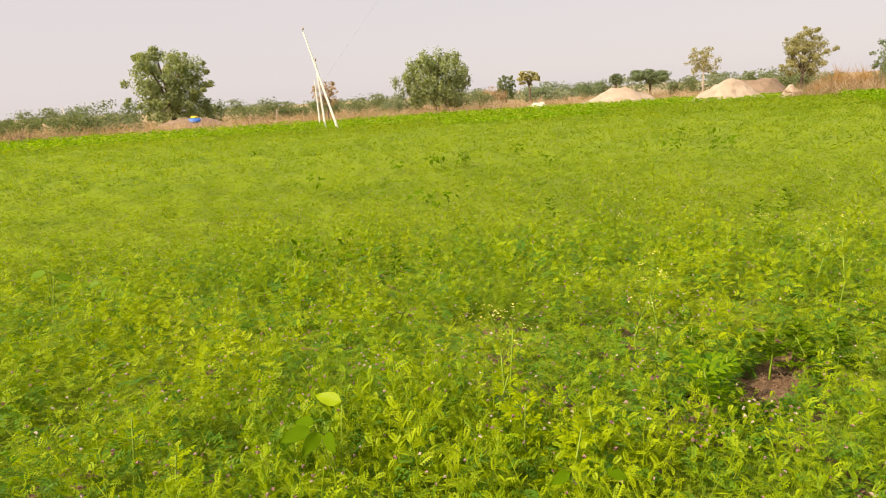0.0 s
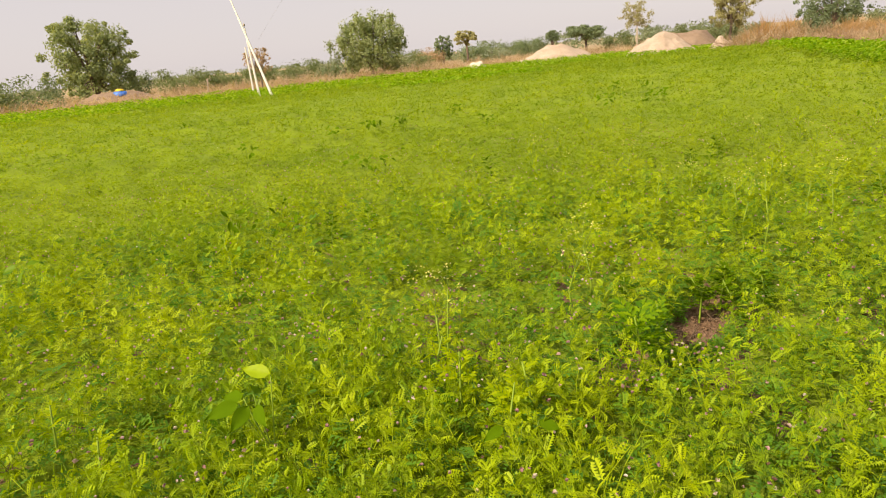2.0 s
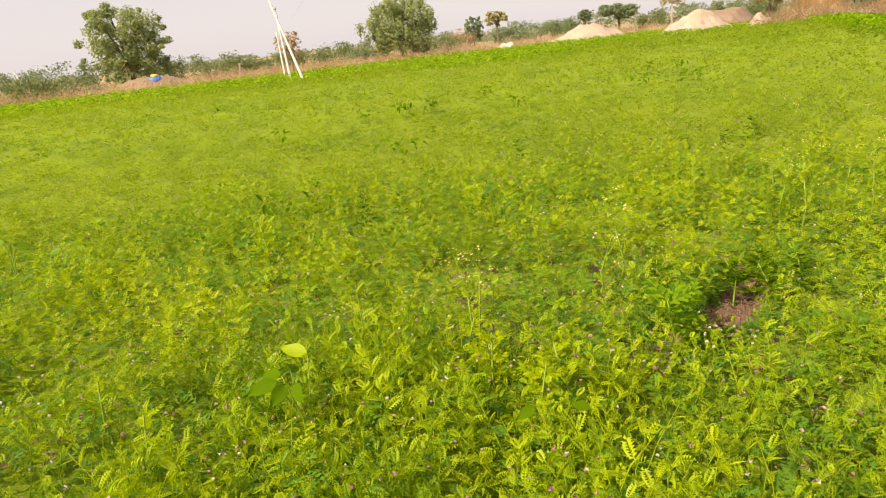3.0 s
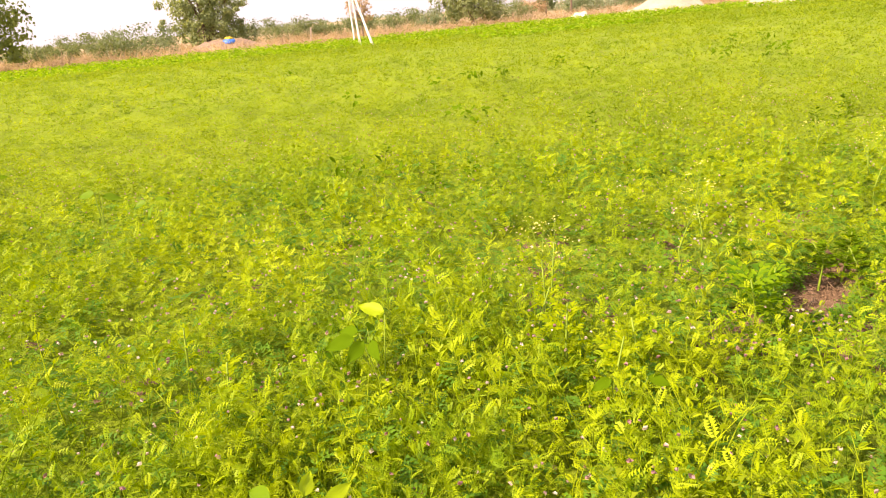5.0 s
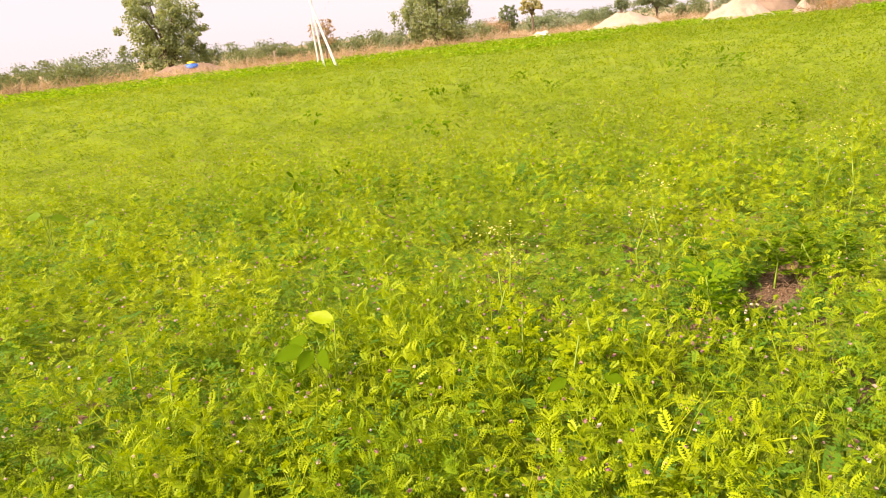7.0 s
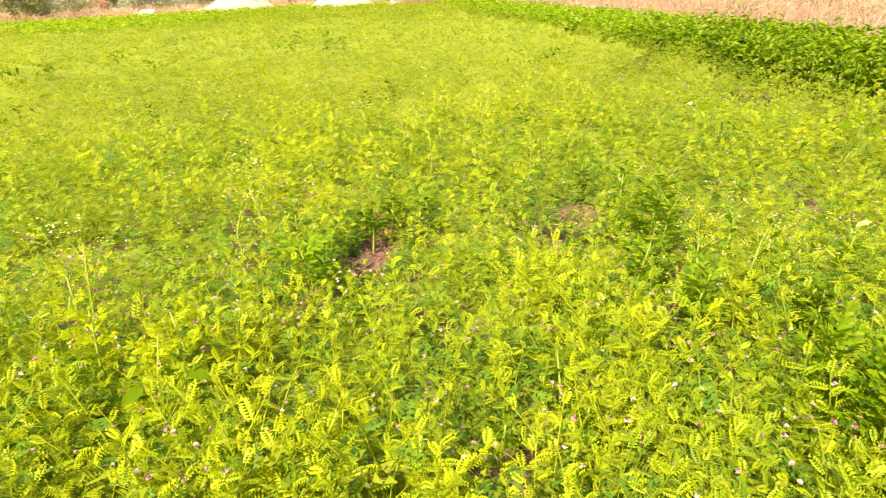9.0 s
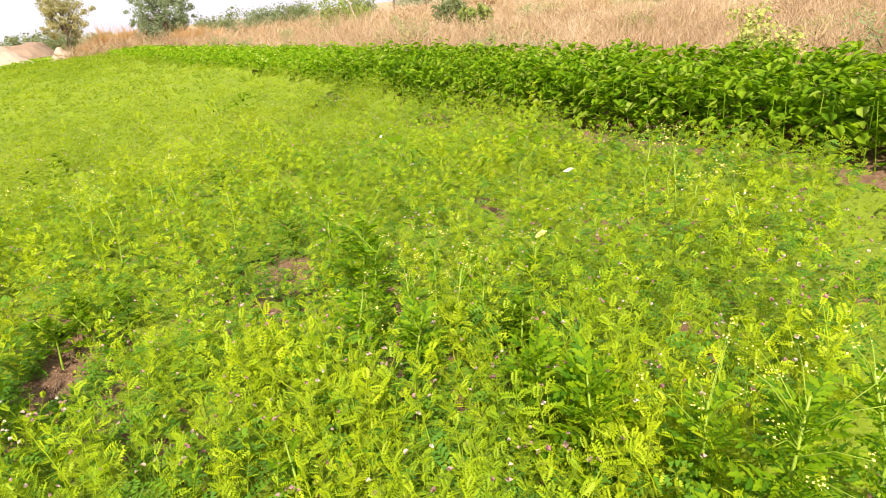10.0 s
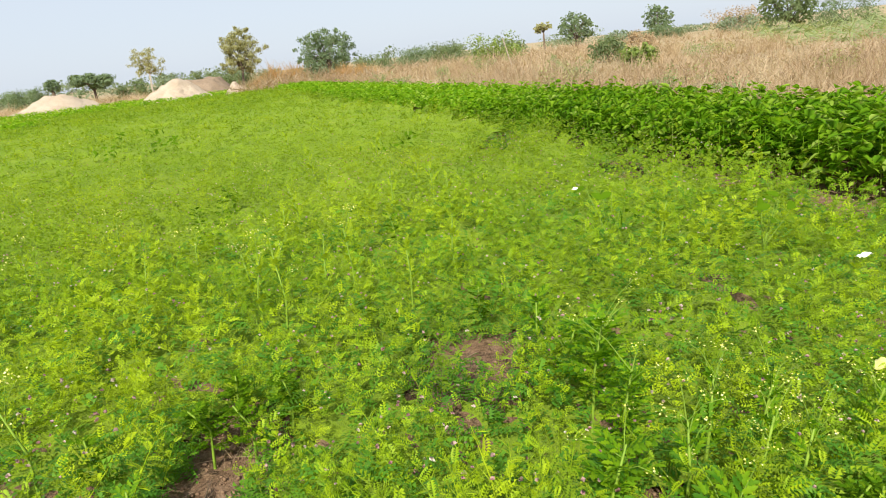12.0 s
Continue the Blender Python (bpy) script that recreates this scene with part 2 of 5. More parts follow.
# ---- mesh helpers ----
def np_mesh(name, verts, tris, smooth=False):
    verts = np.ascontiguousarray(verts, dtype=np.float32).reshape(-1, 3)
    tris = np.ascontiguousarray(tris, dtype=np.int32).reshape(-1, 3)
    me = bpy.data.meshes.new(name)
    me.vertices.add(len(verts))
    me.vertices.foreach_set("co", verts.ravel())
    me.loops.add(tris.size)
    me.loops.foreach_set("vertex_index", tris.ravel())
    me.polygons.add(len(tris))
    me.polygons.foreach_set("loop_start", np.arange(0, tris.size, 3, dtype=np.int32))
    me.update(calc_edges=True)
    if smooth:
        me.polygons.foreach_set("use_smooth", np.ones(len(tris), dtype=bool))
    return me


def thing(name, label, category, x=0, y=0, z=0, group="", kind=""):
    ob = new(name)
    ob.empty_display_size = 0.1
    ob.matrix_world = pose(x, y, z)
    return tagged(ob, label, category, group, kind)


def part(name, me, material, parent=None, label="", m=None):
    """One mesh object; me is a bmesh or a mesh. m: its pose under the parent."""
    if isinstance(me, bmesh.types.BMesh):
        data = bpy.data.meshes.new(name)
        me.to_mesh(data)
        me.free()
        me = data
    if material and not me.materials:
        me.materials.append(material)
    ob = new(name, me)
    if parent:
        ob.parent = parent
    if m is not None:
        ob.matrix_basis = m
    return tagged(ob, label)


class Pile:
    """Collects many small shapes into one list of vertices and triangles."""

    def __init__(self):
        self.v, self.f, self.n, self.t = [], [], 0, []

    def add(self, v, f, tone=0.5):
        v = np.asarray(v, dtype=np.float32).reshape(-1, 3)
        self.v.append(v)
        self.f.append(np.asarray(f, dtype=np.int32).reshape(-1, 3) + self.n)
        self.n += len(v)
        self.t.append(np.full(len(v), 1.0, dtype=np.float32) * tone)

    def stamp(self, tv, tf, at, rot, size, tone=None):
        """Copies of a template at places, by rotation matrices and sizes (one, or three along the template's axes)."""
        k = len(at)
        if not k:
            return
        size = np.asarray(size, dtype=np.float32).reshape(k, 1, -1)
        v = np.einsum("kij,kvj->kvi", rot.astype(np.float32), tv[None].astype(np.float32) * size) + at[:, None, :].astype(np.float32)
        f = tf[None] + (np.arange(k) * len(tv))[:, None, None]
        self.add(v, f, 0.5 if tone is None else np.repeat(tone, len(tv)))

    def arrays(self):
        return np.concatenate(self.v), np.concatenate(self.f)

    def mesh(self, name, smooth=False):
        return np_mesh(name, *self.arrays(), smooth=smooth)


def rot_zyx(yaw, tilt, roll):
    """Rotation matrices: roll about x, then tilt about y, then yaw about z (radians, arrays)."""
    cy, sy, ct, st, cr, sr = np.cos(yaw), np.sin(yaw), np.cos(tilt), np.sin(tilt), np.cos(roll), np.sin(roll)
    return np.stack([np.stack([cy * ct, cy * st * sr - sy * cr, cy * st * cr + sy * sr], -1),
                     np.stack([sy * ct, sy * st * sr + cy * cr, sy * st * cr - cy * sr], -1),
                     np.stack([-st, ct * sr, ct * cr], -1)], -2)


def rot_normal(nrm, spin):
    """Rotation matrices that turn +z to the normals given, spun about them."""
    n = nrm / np.linalg.norm(nrm, axis=1)[:, None]
    t = np.cross(n, np.where(np.abs(n[:, 2:3]) < 0.9, (0.0, 0.0, 1.0), (1.0, 0.0, 0.0)))
    t /= np.linalg.norm(t, axis=1)[:, None]
    x = t * np.cos(spin)[:, None] + np.cross(n, t) * np.sin(spin)[:, None]
    return np.stack([x, np.cross(n, x), n], -1)


def soft_noise(x, y, cell, seed=0):
    """Smooth noise between -1 and 1 with features about one cell wide."""
    r = np.random.RandomState(seed)
    out = 0
    for k in range(7):
        a, p, q = r.uniform(0, 6.28), r.uniform(0, 6.28), r.uniform(0.6, 1.7)
        out = out + np.sin((x * np.cos(a) + y * np.sin(a)) * 3.14 / cell * q + p + 1.3 * np.sin((x * np.sin(a) - y * np.cos(a)) * 2.1 / cell + p))
    return out / 4.0


def tube(points, radii, sides=6):
    """A tapered tube along points, as vertices and triangles."""
    pts = [Vector(p) for p in points]
    v, f = [], []
    for i, (p, r) in enumerate(zip(pts, radii)):
        d = (pts[min(i + 1, len(pts) - 1)] - pts[max(i - 1, 0)]).normalized()
        a = d.orthogonal().normalized()
        b = d.cross(a)
        if i:
            a = (keep - d * keep.dot(d)).normalized()
            b = d.cross(a)
        keep = a
        for s in range(sides):
            t = 2 * math.pi * s / sides
            v.append(p + a * (r * math.cos(t)) + b * (r * math.sin(t)))
    for i in range(len(pts) - 1):
        for s in range(sides):
            q, w = i * sides + s, i * sides + (s + 1) % sides
            f += [(q, w, w + sides), (q, w + sides, q + sides)]
    last = (len(pts) - 1) * sides
    f += [(last, last + s, last + s + 1) for s in range(1, sides - 1)]
    return np.array([tuple(p) for p in v]), np.array(f)


# ---- the plan ----
def bean_line(y):
    """The near foot of the bean strip beside the field."""
    return 5.95 + 0.49 * (y - 0.5)


def far_line(x):
    """The far end of the chickpea field."""
    return 35.4 + np.where(x < 0, 0.34, 0.24) * x + 0.5 * np.sin(x * 0.21)


GAPS = [(1.63, 2.93, 0.25, 0.17), (1.22, 2.74, 0.24, 0.16), (2.95, 2.84, 0.33, 0.25), (2.5, 1.14, 0.1, 0.08),
        (6.25, 2.08, 0.36, 0.28), (6.2, 0.9, 0.25, 0.3), (-2.75, 3.6, 0.12, 0.08), (1.88, 3.2, 0.28, 0.16), (2.58, 1.1, 0.22, 0.16), (1.24, 1.3, 0.13, 0.09),
        (8.55, 7.0, 0.45, 0.22), (7.75, 6.6, 0.25, 0.14), (7.0, 4.3, 0.3, 0.14), (2.45, 1.64, 0.15, 0.1)]
DIPS = [(1.16, 1.27, 0.22), (1.53, 1.37, 0.2), (1.46, 1.16, 0.2), (1.74, 1.59, 0.18), (1.5, 2.66, 0.42), (2.05, 2.75, 0.35), (1.9, 3.2, 0.3), (2.62, 1.02, 0.3), (3.1, 3.05, 0.3), (4.94, 2.92, 0.35), (1.5, 2.35, 0.2), (6.1, 2.05, 0.5), (2.76, 1.85, 0.3), (-0.26, 5.3, 0.5), (3.4, 6.3, 0.6), (-1.1, 5.9, 0.35), (-2.9, 6.7, 0.4), (2.9, 5.4, 0.4), (-1.45, 3.3, 0.3), (1.5, 7.4, 0.4), (3.9, 4.4, 0.4), (4.7, 0.9, 0.5), (2.9, 0.45, 0.3), (-0.9, 2.3, 0.25), (-4.7, 5.6, 0.7), (-4.75, 6.25, 0.5), (-3.3, 5.9, 0.3), (-1.2, 1.9, 0.2), (0.9, 1.6, 0.22), (2.2, 1.4, 0.3), (1.6, 1.9, 0.25), (2.4, 2.3, 0.25), (3.4, 2.2, 0.35), (0.2, 3.9, 0.3)]


rdip = random.Random(12)
DIPS += [(rdip.uniform(-5, 5.5), rdip.uniform(1.6, 11), rdip.uniform(0.2, 0.42)) for k in range(46)]


def gap(x, y):
    """Above 0 inside the bare places of the field."""
    g = np.full(np.shape(x), -9.0)
    for gx, gy, a, b in GAPS:
        u, w = (x - gx) * 0.8 + (y - gy) * 0.6, (y - gy) * 0.8 - (x - gx) * 0.6
        g = np.maximum(g, 1.0 - (u / a) ** 2 - (w / b) ** 2)
    return g + 0.35 * soft_noise(x, y, 0.16, 5)


def plant_cell(x, y, cell=0.36):
    """Each plant's own mound: distance from its middle as a share of the cell, and a number of its own between 0 and 1."""
    x, y = np.asarray(x, float), np.asarray(y, float)
    ix, iy = np.floor(x / cell), np.floor(y / cell)
    best, own = np.full(x.shape, 9.0), np.zeros(x.shape)
    for ox in (-1, 0, 1):
        for oy in (-1, 0, 1):
            jx, jy = ix + ox, iy + oy
            a, b = np.sin(jx * 127.1 + jy * 311.7) * 43758.5453, np.sin(jx * 269.5 + jy * 183.3) * 24634.6345
            a, b = a - np.floor(a), b - np.floor(b)
            d = np.hypot((jx + 0.15 + 0.7 * a) * cell - x, (jy + 0.15 + 0.7 * b) * cell - y) / cell
            nearer = d < best
            best, own = np.where(nearer, d, best), np.where(nearer, (a * 7.31 + b * 3.17) % 1.0, own)
    return best, own


def crop_height(x, y):
    far, own = plant_cell(x, y)
    h = 0.385 + 0.035 * soft_noise(x, y, 1.1, 1) + 0.045 * soft_noise(x, y, 0.42, 2) + 0.02 * soft_noise(x, y, 0.2, 4)
    h = h + 0.07 * (own - 0.5) - 0.3 * np.clip(far - 0.2, 0, 0.7) ** 1.5
    for dx, dy, r in DIPS:
        h = h - 0.21 * np.exp(-((x - dx) ** 2 + (y - dy) ** 2) / (r * r * 0.35))
    h = h + np.where(y > 2.6, 0.13, 0.0) * np.exp(-np.clip(bean_line(y) - 0.3 - x, 0, 9) / 0.5)
    return np.clip(h, 0.12, 0.55)


def in_crop(x, y):
    edge = bean_line(y) - np.where(y < 3.2, 0.42, 0.2) + 0.2 * soft_noise(x, y, 0.7, 3)
    return (x < edge) & (y < far_line(x)) & (y > -16) & (x > -48)


# ---- ground ----
def build_ground():
    rings = np.concatenate([[0.0], np.geomspace(0.4, 4000, 120)])
    n = 220
    ang = np.linspace(0, 2 * np.pi, n, endpoint=False)
    rr, aa = np.meshgrid(rings[1:], ang, indexing="ij")
    x, y = 0.4 + rr * np.sin(aa), 0.4 + rr * np.cos(aa)
    near = np.clip(1.6 - rr / 12, 0, 1)
    z = near * (0.018 * soft_noise(x, y, 0.12, 8) + 0.02 * soft_noise(x, y, 0.5, 9)) + np.clip(rr - 70, 0, 200) / 200 * 0.35 * soft_noise(x, y, 45, 11)
    v = np.concatenate([[[0.4, 0.4, 0.0]], np.stack([x, y, z], -1).reshape(-1, 3)])
    m = len(rings) - 1
    i, j = np.meshgrid(np.arange(m - 1), np.arange(n), indexing="ij")
    a, b = 1 + i * n + j, 1 + i * n + (j + 1) % n
    f = np.concatenate([np.stack([a, a + n, b], -1).reshape(-1, 3), np.stack([b, a + n, b + n], -1).reshape(-1, 3),
                        np.stack([np.zeros(n, int), 1 + np.arange(n), 1 + (np.arange(n) + 1) % n], -1)])
    me = np_mesh("ground", v, f, True)
    me.flip_normals() if me.polygons[0].normal.z < 0 else None
    tilled = ((v[:, 0] < bean_line(v[:, 1]) + 2.6) & (v[:, 1] < far_line(v[:, 0]) + 13) & (v[:, 1] > -16) & (v[:, 0] > -60)).astype(np.float32)
    me.attributes.new("tilled", 'FLOAT', 'POINT').data.foreach_set("value", tilled)
    tagged(part("ground", me, ground_mat()), "red-brown tilled soil running out into dry straw-coloured plain", "ground", kind="structure")


build_ground()


# ---- chickpea crop ----
def fern_template(pairs, length, leaflet, width, rachis=False):
    """A feathered leaf whose leaflets are single small triangles."""
    v, f = [], []
    for i in range(pairs + 1):
        t = (i + 0.7) / (pairs + 0.7)
        px, pz, ln = length * t, -0.35 * length * t * t, leaflet * (0.75 + 0.45 * math.sin(math.pi * t))
        for side in ((-1, 1) if i < pairs else (0,)):
            c, n = math.cos(side * 1.05), math.sin(side * 1.05)
            k = len(v)
            v += [(px, 0, pz), (px + c * ln * 0.6 - n * width * 0.6, n * ln * 0.6 + c * width * 0.6, pz + 0.2 * ln * abs(n)), (px + c * ln + n * width * 0.2, n * ln - c * width * 0.3, pz + 0.1 * ln)]
            f.append((k, k + 1, k + 2))
    if rachis:
        k = len(v)
        v += [(0, -0.0012, 0), (0, 0.0012, 0), (length * 0.6, 0, -0.126 * length), (length, 0, -0.35 * length)]
        f += [(k, k + 1, k + 2), (k + 1, k + 3, k + 2)]
    return np.array(v), np.array(f)


def chip_template(length, width):
    """A leaf as one small triangle."""
    return np.array([(0, -width / 2, 0), (0.1 * length, width / 2, 0.004), (length, 0, -0.2 * length)]), np.array([(0, 2, 1)])


def shoot_template(seed, leaf, leaves, height, stem, rise=1.25):
    r = np.random.RandomState(seed)
    pile = Pile()
    lean = r.uniform(0.02, 0.16)
    la = r.uniform(0, 6.28)
    spine = [(lean * t * t * math.cos(la), lean * t * t * math.sin(la), height * t) for t in (0, 0.35, 0.7, 1.0)]
    if stem:
        pile.add(*tube(spine, (0.0028, 0.0024, 0.0018, 0.0008), 3))
    k = np.arange(leaves)
    t = 0.38 + 0.62 * (k + 0.5) / leaves
    at = np.stack([lean * t * t * math.cos(la), lean * t * t * math.sin(la), height * t], -1)
    yaw = k * 2.4 + r.uniform(0, 6.28) + r.uniform(-0.4, 0.4, leaves)
    tilt = -(0.3 + rise * (t - 0.38) + r.uniform(-0.4, 0.4, leaves))
    roll = r.uniform(-0.8, 0.8, leaves)
    size = (1.25 - 0.65 * (t - 0.38)) * r.uniform(0.85, 1.15, leaves)
    pile.stamp(leaf[0], leaf[1], at, rot_zyx(yaw, tilt, roll), size)
    return pile.arrays()


rng = np.random.RandomState(7)
LEAF_FULL = fern_template(6, 0.04, 0.0115, 0.0076, True)
LEAF_MID = fern_template(4, 0.04, 0.0135, 0.0092)
LEAF_FAR = fern_template(1, 0.05, 0.024, 0.02)
SHOOTS = [[shoot_template(s, LEAF_FULL, 9, 0.34, True, 1.05) for s in range(8)],
          [shoot_template(20 + s, LEAF_MID, 10, 0.34, False, 1.0) for s in range(6)],
          [shoot_template(40 + s, LEAF_FAR, 6, 0.34, False, 0.6) for s in range(5)],
          [shoot_template(60 + s, chip_template(0.062, 0.034), 9, 0.34, False, 0.5) for s in range(5)],
          [shoot_template(70 + s, chip_template(0.1, 0.055), 8, 0.34, False, 0.5) for s in range(5)]]


def scatter_polar(n, r0, r1, a0, a1, r):
    """Even scatter over a ring sector about the standing place."""
    rad = np.sqrt(r.uniform(r0 * r0, r1 * r1, n))
    ang = np.radians(r.uniform(a0, a1, n))
    return 0.4 + rad * np.sin(ang), 0.4 + rad * np.cos(ang)


FADES = {(0.9, 0): (None, (1.7, 3.0)), (1.7, 1): ((1.7, 3.0), (5.4, 7.6)), (5.4, 2): ((5.4, 7.6), None)}


def build_crop():
    pile, slots = Pile(), []
    zones = [(0.9, 3.0, -64, 98, 320, 0), (1.7, 7.6, -52, 94, 168, 1), (5.4, 13.5, -50, 92, 110, 2), (13.5, 28, -48, 68, 62, 3), (28, 62, -50, 45, 40, 4),
             (0.0, 0.9, -180, 180, 80, 2), (0.9, 7.5, 94, 308, 36, 2), (7.5, 20, 92, 310, 12, 3)]
    for r0, r1, a0, a1, dens, lod in zones:
        n = int(dens * (r1 * r1 - r0 * r0) * radians(a1 - a0) / 2)
        many = 5 if lod < 2 else 1
        x, y = scatter_polar(n // many, r0, r1, a0, a1, rng)
        # shoots spread from the crown of each plant
        x, y, plant = np.repeat(x, many), np.repeat(y, many), np.repeat(rng.normal(1.0, 0.1, n // many), many)
        kind = np.repeat(rng.uniform(0, 1, n // many), many)
        n = len(x)
        phi, away = rng.uniform(0, 6.28, n), (0.09 * np.sqrt(rng.uniform(0, 1, n)) if many > 1 else np.zeros(n))
        x, y = x + away * np.cos(phi), y + away * np.sin(phi)
        g = gap(x, y)
        # each kind of shoot gives way gradually to the next
        away_from = np.hypot(x - 0.4, y - 0.4)
        near_fade, far_fade = FADES.get((r0, lod), (None, None))
        keep = np.ones(n)
        if near_fade:
            keep *= np.clip((away_from - near_fade[0]) / (near_fade[1] - near_fade[0]), 0, 1)
        if far_fade:
            keep *= np.clip((far_fade[1] - away_from) / (far_fade[1] - far_fade[0]), 0, 1)
        ok = (rng.uniform(0, 1, n) < keep) & in_crop(x, y) & ((g < 0) | (rng.uniform(0, 1, n) < 0.08))
        x, y, g, plant, kind, phi, away = x[ok], y[ok], g[ok], plant[ok], kind[ok], phi[ok], away[ok]
        h = crop_height(x, y) * plant * rng.normal(1.0, 0.08, len(x)) * np.where(g > 0, 0.4, 1.0)
        tone = np.clip(0.3 * kind + 0.35 * plant_cell(x, y)[1] + 0.35 * rng.uniform(0, 1, len(x)) + (0.05, 0.04, 0.02, 0, 0)[lod], 0, 1)
        size = np.clip(h / 0.36, 0.3, 1.6) if lod < 3 else rng.uniform(0.8, 1.25, len(x))
        z = np.maximum(h - 0.36 * size, 0)
        pick = rng.randint(0, len(SHOOTS[lod]), len(x))
        yaw = phi if many > 1 else rng.uniform(0, 6.28, len(x))
        tilt = 5.0 * away + rng.normal(0, 0.2, len(x)) if many > 1 else rng.normal(0, 0.3, len(x))
        roll = rng.normal(0, 0.2 if many > 1 else 0.38, len(x))
        rot = rot_zyx(yaw, tilt, roll)
        for s, (tv, tf) in enumerate(SHOOTS[lod]):
            w = pick == s
            pile.stamp(tv, tf, np.stack([x[w], y[w], z[w]], -1), rot[w], size[w], tone[w])
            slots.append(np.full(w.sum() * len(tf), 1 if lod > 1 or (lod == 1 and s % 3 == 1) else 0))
    # low leaves that close the stand near the ground, in the shade-darkened green
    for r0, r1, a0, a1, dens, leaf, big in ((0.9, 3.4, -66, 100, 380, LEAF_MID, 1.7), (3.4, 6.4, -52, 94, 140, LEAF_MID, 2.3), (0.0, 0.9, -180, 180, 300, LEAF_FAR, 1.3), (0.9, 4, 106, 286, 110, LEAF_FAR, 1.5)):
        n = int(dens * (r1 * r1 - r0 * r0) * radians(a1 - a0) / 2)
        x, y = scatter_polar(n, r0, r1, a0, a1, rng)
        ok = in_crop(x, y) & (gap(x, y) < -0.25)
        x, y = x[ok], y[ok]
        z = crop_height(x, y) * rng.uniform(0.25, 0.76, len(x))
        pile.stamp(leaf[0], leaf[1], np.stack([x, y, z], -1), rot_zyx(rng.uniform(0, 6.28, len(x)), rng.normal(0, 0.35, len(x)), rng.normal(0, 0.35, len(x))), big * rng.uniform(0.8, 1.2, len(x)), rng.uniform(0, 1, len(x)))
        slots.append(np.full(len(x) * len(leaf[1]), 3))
    # leaves hanging round the bare places, in the same shade-darkened green
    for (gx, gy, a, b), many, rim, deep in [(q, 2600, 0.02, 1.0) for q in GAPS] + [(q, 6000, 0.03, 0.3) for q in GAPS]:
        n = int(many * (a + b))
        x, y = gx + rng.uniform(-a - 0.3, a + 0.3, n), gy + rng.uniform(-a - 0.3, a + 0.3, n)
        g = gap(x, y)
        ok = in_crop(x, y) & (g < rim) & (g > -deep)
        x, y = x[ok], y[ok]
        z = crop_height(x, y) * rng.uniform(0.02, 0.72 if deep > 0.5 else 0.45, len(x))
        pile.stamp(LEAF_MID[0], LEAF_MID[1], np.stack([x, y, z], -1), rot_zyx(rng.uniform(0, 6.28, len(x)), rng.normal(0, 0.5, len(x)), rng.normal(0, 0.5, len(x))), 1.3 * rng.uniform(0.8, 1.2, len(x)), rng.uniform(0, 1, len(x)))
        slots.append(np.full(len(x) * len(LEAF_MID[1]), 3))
    for rings, ang in ((np.geomspace(0.3, 64, 262), np.radians(np.linspace(-66, 104, 214))), (np.geomspace(0.3, 26, 80), np.radians(np.linspace(104, 294, 90)))):
        rr, aa = np.meshgrid(rings, ang, indexing="ij")
        step = 0.35 * rr * (ang[1] - ang[0])
        x = 0.4 + rr * np.sin(aa) + rng.uniform(-1, 1, rr.shape) * step
        y = 0.4 + rr * np.cos(aa) + rng.uniform(-1, 1, rr.shape) * step
        share = np.clip(0.07 + (rr - 4) / 15, 0.07, 0.76)
        z = crop_height(x, y) * share + rng.normal(0, 0.026, rr.shape) * np.clip(rr / 6, 0.4, 1.2)
        keep = in_crop(x, y) & (gap(x, y) < -0.3)
        n = rr.shape[1]
        i, j = np.meshgrid(np.arange(rr.shape[0] - 1), np.arange(n - 1), indexing="ij")
        ok = keep[:-1, :-1] & keep[1:, :-1] & keep[:-1, 1:] & keep[1:, 1:]
        a = (i * n + j)[ok]
        tri = np.concatenate([np.stack([a, a + 1, a + n], -1), np.stack([a + 1, a + n + 1, a + n], -1)])
        pts = np.stack([x, y, z], -1).reshape(-1, 3)
        pile.add(pts, tri)
        slots.append(np.full(len(tri), 2))
    me = pile.mesh("chickpea_crop")
    me.attributes.new("tone", 'FLOAT', 'POINT').data.foreach_set("value", np.concatenate(pile.t))
    me.materials.append(CROP)
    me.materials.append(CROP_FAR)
    me.materials.append(canopy_mat())
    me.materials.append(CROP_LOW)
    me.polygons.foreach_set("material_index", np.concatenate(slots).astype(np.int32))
    tagged(part("chickpea_crop", me, None), "dense knee-high green chickpea crop covering the field", "crop", kind="stuff")

    # flowers between the leaves
    fl = Pile()
    petal = (np.array([(0, 0, 0), (0.5, 0.5, 0.25), (1, 0, 0.1), (0.5, -0.5, 0.25), (0.45, 0, 0.7), (-0.1, 0, 0.5)]), np.array([(0, 2, 1), (0, 3, 2), (0, 2, 4), (0, 4, 5), (1, 4, 5), (3, 5, 4)]))
    for r0, r1, a0, a1, dens, s in ((0.9, 3.5, -66, 100, 88, 0.0145), (3.5, 9, -52, 94, 34, 0.0135), (9, 16, -50, 100, 4, 0.015)):
        n = int(dens * (r1 * r1 - r0 * r0) * radians(a1 - a0) / 2)
        x, y = scatter_polar(n, r0, r1, a0, a1, rng)
        ok = in_crop(x, y) & (gap(x, y) < -0.3)
        x, y = x[ok], y[ok]
        z = crop_height(x, y) + rng.uniform(-0.05, 0.045, len(x))
        fl.stamp(petal[0], petal[1], np.stack([x, y, z], -1), rot_zyx(rng.uniform(0, 6.28, len(x)), rng.normal(0, 0.4, len(x)), rng.normal(0, 0.4, len(x))), s * rng.uniform(0.7, 1.3, len(x)))
    tagged(part("chickpea_flowers", fl.mesh("chickpea_flowers"), PETAL), "tiny pink and white chickpea flowers among the leaves", "flowers", kind="stuff")


